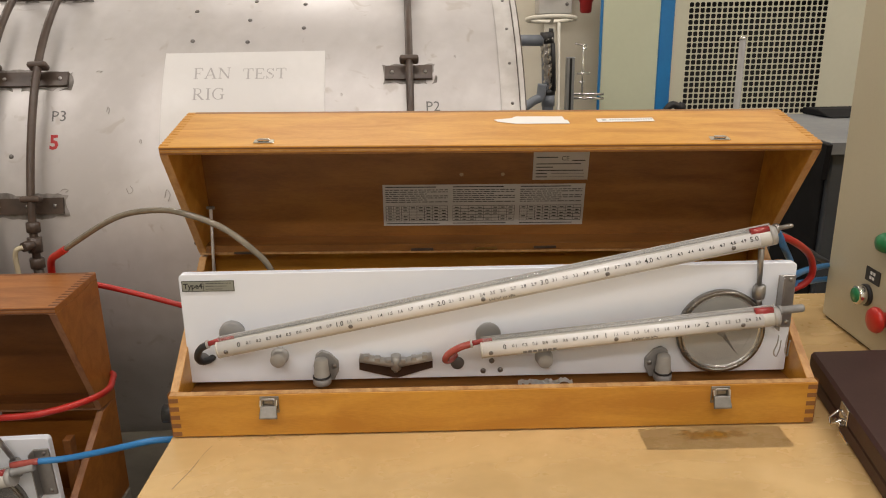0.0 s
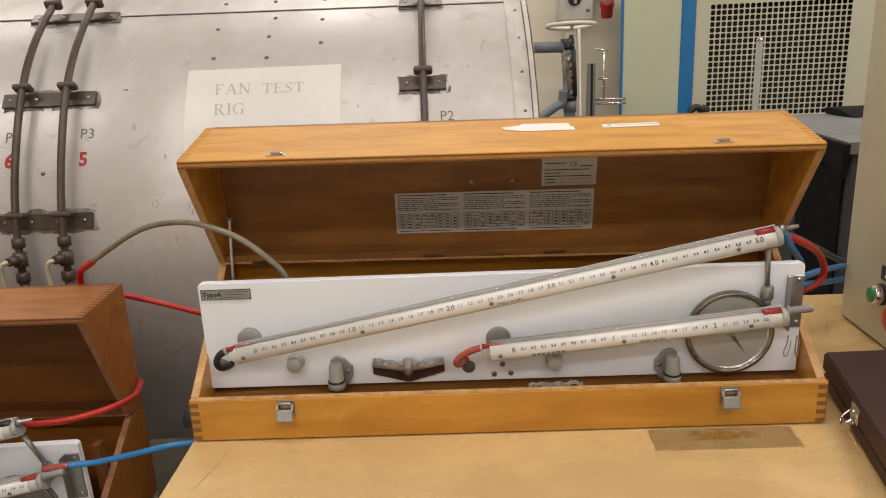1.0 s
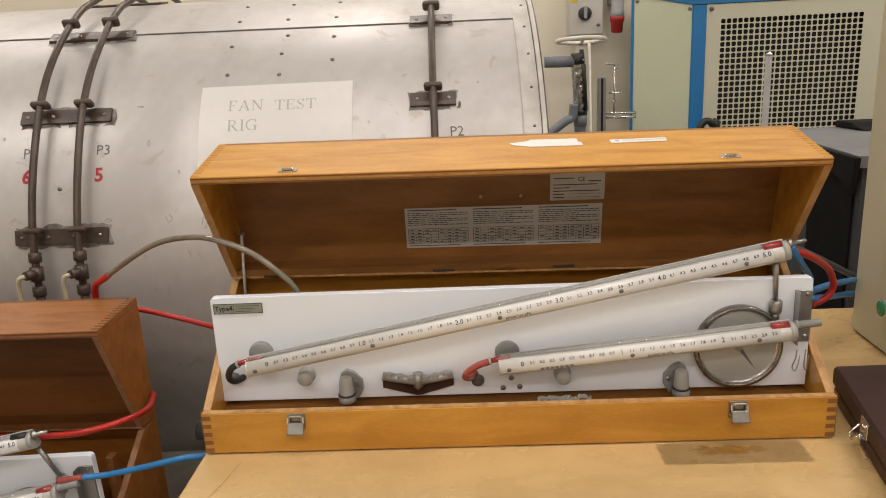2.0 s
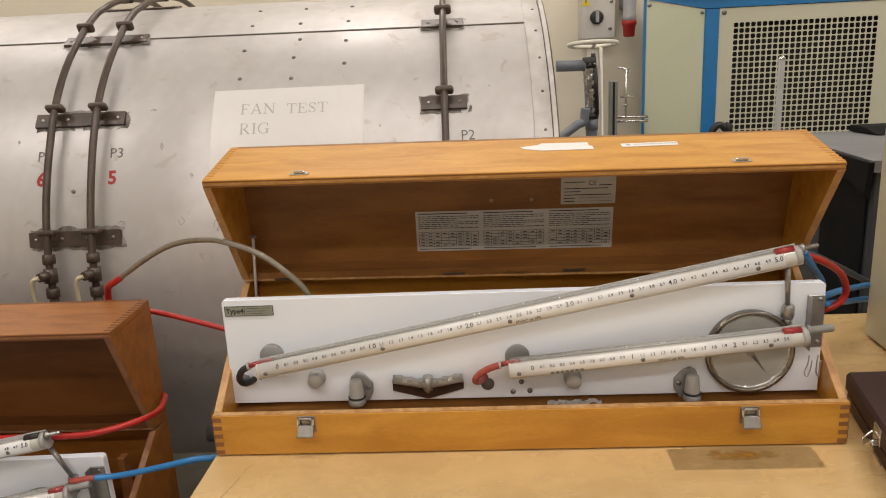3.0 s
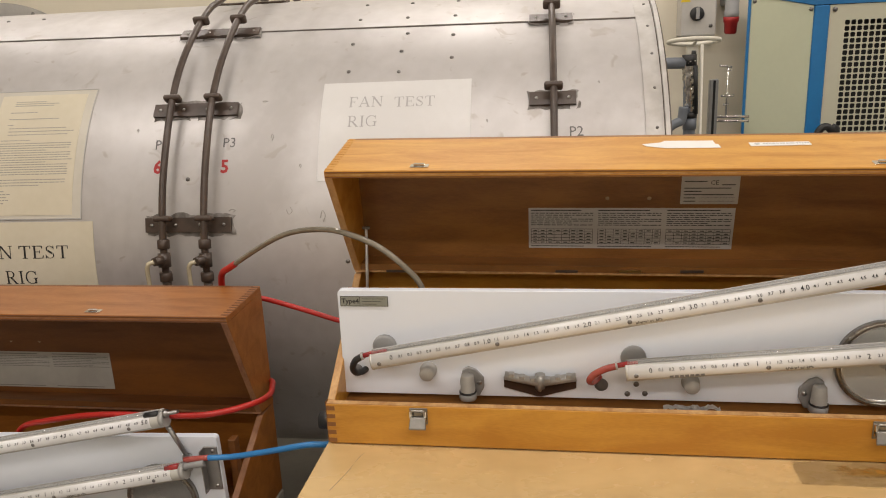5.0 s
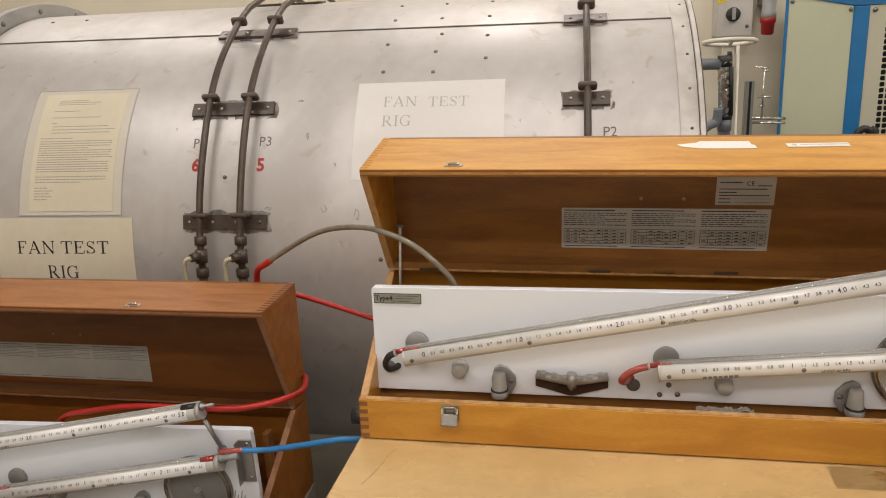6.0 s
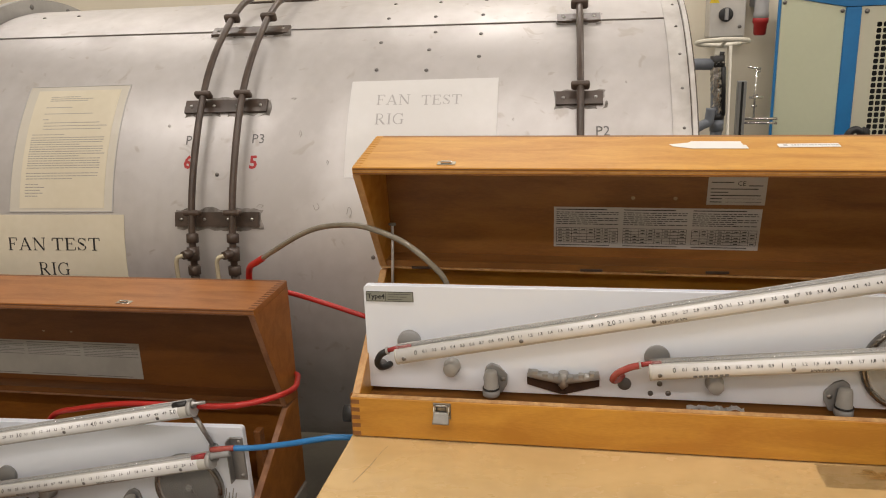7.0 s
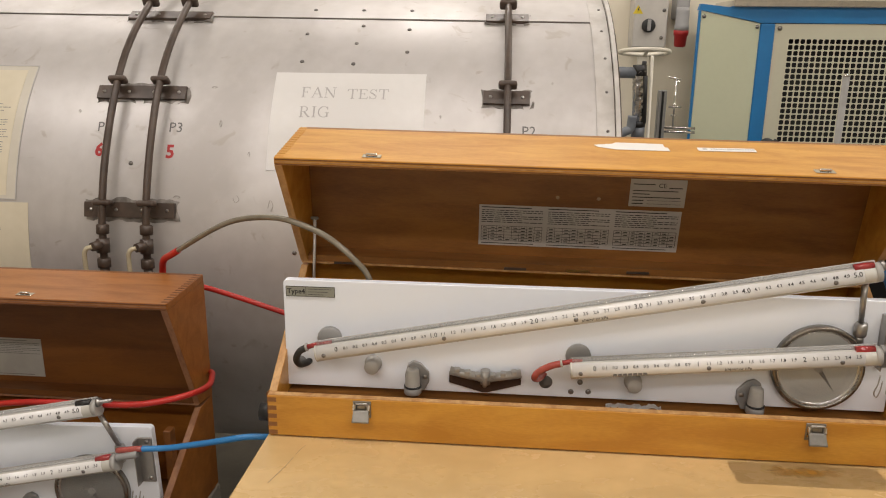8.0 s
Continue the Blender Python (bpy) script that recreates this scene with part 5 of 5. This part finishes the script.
for nm, a, b, c, d_ in (("grille_border", 0.8765, MX0, 0.0, 1.3515), ("grille_border", MX1, 1.95, 0.0, 1.3515), ("grille_border", MX0, MX1, MZ1, 1.3515), ("grille_border", MX0, MX1, 0.0, MZ0)):
    part(nm, add_box(B(), a, b, CY, CY + 0.004, c, d_), cab_front, cab)
for sx in (0.893, 1.6):
    s = new("screw", big_screw)
    s.parent, s.matrix_local = cab, pose(sx, CY, 1.336, 90) @ Matrix.Scale(1.2, 4)
po = part("steel_post", add_cyl(B(), (0.729, 2.10, 0.0), (0.729, 2.10, 1.210), 0.0080, seg=20), pipe_steel)
tagged(po, label="upright grey steel tube standing behind the table", category="post")
part("cap", add_lathe(B(), [(0.0084, 0), (0.0082, 0.003), (0.006, 0.006), (0.0005, 0.007)], pose(0.729, 2.10, 1.210), 20), chrome, po, "bright end cap")
bh = hose("black_cable", [(0.80, 3.05, 0.013), (0.83, 3.05, 0.80), (0.84, 3.05, 0.90), (0.862, 3.05, 0.938), (0.89, 3.05, 0.925), (0.91, 3.05, 0.85), (0.94, 3.05, 0.013)], 0.013, black_rubber, "thick black cable looped before the cabinet")

# ---------------------------------------------------------------- fittings at the wall
sw = thing("isolator_switch", pose(0.014, 0, 0), "light grey isolator switch box on the cream wall", "switch")
part("enclosure", add_box(B(), 0.390, 0.520, 3.33, 3.45, 1.262, 1.47, 0.006, 2), switch_grey, sw)
kn = part("rotary_knob", add_lathe(B(), [(0.026, 0), (0.026, 0.008), (0.022, 0.012), (0.0005, 0.012)], pose(0.448, 3.33, 1.345, 90), 28), ink, sw, "black rotary knob")
part("pointer", add_box(B(), 0.442, 0.454, 3.302, 3.318, 1.325, 1.367, 0.002), plug_grey, kn, "grey pointer bar")
wt = part("warning_sticker", add_prism(B(), [(0.386, 1.389), (0.424, 1.389), (0.405, 1.421)], 3.3290, 3.3296, "y"), warn_yellow, sw, "yellow triangular warning sticker")
part("print", add_prism(B(), [(0.402, 1.394), (0.406, 1.402), (0.402, 1.403), (0.407, 1.414), (0.410, 1.414), (0.407, 1.405), (0.410, 1.404)], 3.3282, 3.3288, "y"), ink, wt)
for sx, sz in ((0.504, 1.402), (0.500, 1.300)):
    s = new("screw", big_screw)
    s.parent, s.matrix_local = sw, pose(sx, 3.33, sz, 90)
pg = thing("power_plug", pose(0.018, 0, 0), "grey and red industrial plug on the wall", "plug")
part("socket", add_box(B(), 0.548, 0.598, 3.34, 3.45, 1.37, 1.46, 0.006), plug_grey, pg)
part("sleeve", add_lathe(B(), [(0.024, 0.002), (0.0275, 0.006), (0.0275, 0.022), (0.025, 0.026), (0.0255, 0.075), (0.022, 0.088)], pose(0.570, 3.33, 1.325, 4), 26), plug_grey, pg)
part("red_collar", add_lathe(B(), [(0.018, -0.060), (0.022, -0.055), (0.024, -0.020), (0.028, -0.014), (0.0285, 0.002), (0.024, 0.004)], pose(0.570, 3.33, 1.326, 4), 26), plug_red, pg, "red plastic collar")
hw = thing("hand_wheel", pose(0.402, 3.0, 1.250, -7, 0, 0), "off-white painted valve hand wheel", "hand wheel")
bm = B()
rim = [Vector((0.084 * math.cos(k * math.tau / 48), 0.084 * math.sin(k * math.tau / 48), 0)) for k in range(49)]
add_sweep(bm, rim, 0.0075, 10)
part("rim", bm, white_paint, hw)
for k in range(3):
    a = k * math.tau / 3 + 0.5
    part("spoke", add_cyl(B(), (0, 0, -0.012), (0.082 * math.cos(a), 0.082 * math.sin(a), 0), 0.006, seg=8), white_paint, hw)
part("stem", add_cyl(B(), (0.028, 0.0, -0.012), (0.045, 0.12, -1.24), 0.0055, seg=14), white_paint, hw)
gp = thing("drain_pipe", pose(0.012, 0, 0.004), "blue-grey plastic pipe wrapped in crinkled foil", "pipe")
part("pipe", add_cyl(B(), (0.26, 3.0, 1.176), (0.378, 3.0, 1.174), 0.0195, seg=20), pipe_grey, gp)
part("down_pipe", add_sweep(B(), [(0.378, 3.0, 1.196), (0.379, 3.0, 1.13), (0.386, 3.0, 0.96), (0.387, 3.0, 0.70), (0.387, 3.0, 0.0)], 0.0205, 20), pipe_grey, gp)
part("coupling", add_cyl(B(), (0.3865, 3.0, 0.985), (0.387, 3.0, 0.945), 0.0235, seg=20), pipe_grey, gp)
fo = part("foil_wrap", add_sweep(B(), [(0.378 + 0.0005 * k, 3.0, 1.182 - 0.0078 * k) for k in range(24)], 0.0232, 30), foil, gp, "crinkled silver foil wrap")
for v in fo.data.vertices:
    v.co += Vector((noise.noise(v.co * 130), noise.noise(v.co * 130 + Vector((7, 0, 0))), 0)) * 0.0050
part("tape", add_cyl(B(), (0.3775, 3.0, 1.202), (0.379, 3.0, 1.164), 0.0242, seg=20), black_rubber, gp)
part("tape", add_cyl(B(), (0.3860, 3.0, 1.004), (0.3865, 3.0, 0.985), 0.0245, seg=20), black_rubber, gp)
part("tape", add_sweep(B(), [(0.397, 2.980, 1.165), (0.400, 2.980, 1.10), (0.404, 2.980, 1.0)], 0.007, 8), black_rubber, gp)
part("elbow_collar", add_cyl(B(), (0.390, 3.0, 1.185), (0.392, 3.0, 1.215), 0.008, seg=12), black_rubber, gp)
hose("dark_hose", [(0.20, 2.95, 0.86), (0.28, 2.95, 0.93), (0.34, 2.96, 0.972), (0.366, 2.97, 0.985), (0.372, 2.97, 1.03)], 0.016, pipe_grey, "dark grey hose joining the foil-wrapped pipe")
al = part("aluminium_profile", add_box(B(), 0.461, 0.490, 2.99, 3.02, 0.0, 1.119, 0.002), alu)
part("slot", add_box(B(), 0.4715, 0.4795, 2.988, 2.9899, 0.0, 1.116), dark_void, al)
tagged(al, label="upright grey aluminium profile with a slot", category="post")
for z in (0.983, 0.968):
    rl = part("steel_rail", add_cyl(B(), (0.490, 3.06, z), (0.612, 3.06, z - 0.002), 0.005, seg=12), chrome)
    tagged(rl, label="thin horizontal steel rail beside the cabinet", category="rail")
fr_ = part("wire_stand", add_cyl(B(), (0.520, 3.0, 0.99), (0.520, 3.0, 1.158), 0.0035, seg=8), chrome)
for z, a, b in ((1.158, 0.49, 0.533), (1.150, 0.515, 0.533), (1.070, 0.514, 0.528), (1.032, 0.509, 0.528), (1.062, 0.50, 0.545)):
    part("cross_bar", add_cyl(B(), (a, 3.0, z + (0.008 if a < 0.5 else 0)), (b, 3.0, z), 0.0036, seg=8), chrome, fr_)
tagged(fr_, label="small bright wire stand beside the wall", category="stand")
bd_ = part("backing_board", add_box(B(), 0.395, 0.435, 3.10, 3.112, 0.4, 1.235, 0.002), white_paint)
tagged(bd_, label="narrow off-white board behind the pipe", category="board")

# ---------------------------------------------------------------- clutter under the drum
ps = thing("cable_reel", pose(-0.64, 1.52, 0.16, 0, 0, 10), "black cable reel on the floor below the drum", "cable reel")
part("drum_core", add_cyl(B(), (-0.10, 0, 0), (0.10, 0, 0), 0.10, seg=28), bin_grey, ps)
for sx in (-0.11, 0.10):
    part("side_disc", add_cyl(B(), (sx, 0, 0), (sx + 0.01, 0, 0), 0.16, seg=32), bin_black, ps)
part("socket_plate", add_box(B(), -0.05, 0.05, -0.125, -0.098, 0.03, 0.09, 0.004), bin_grey, ps)
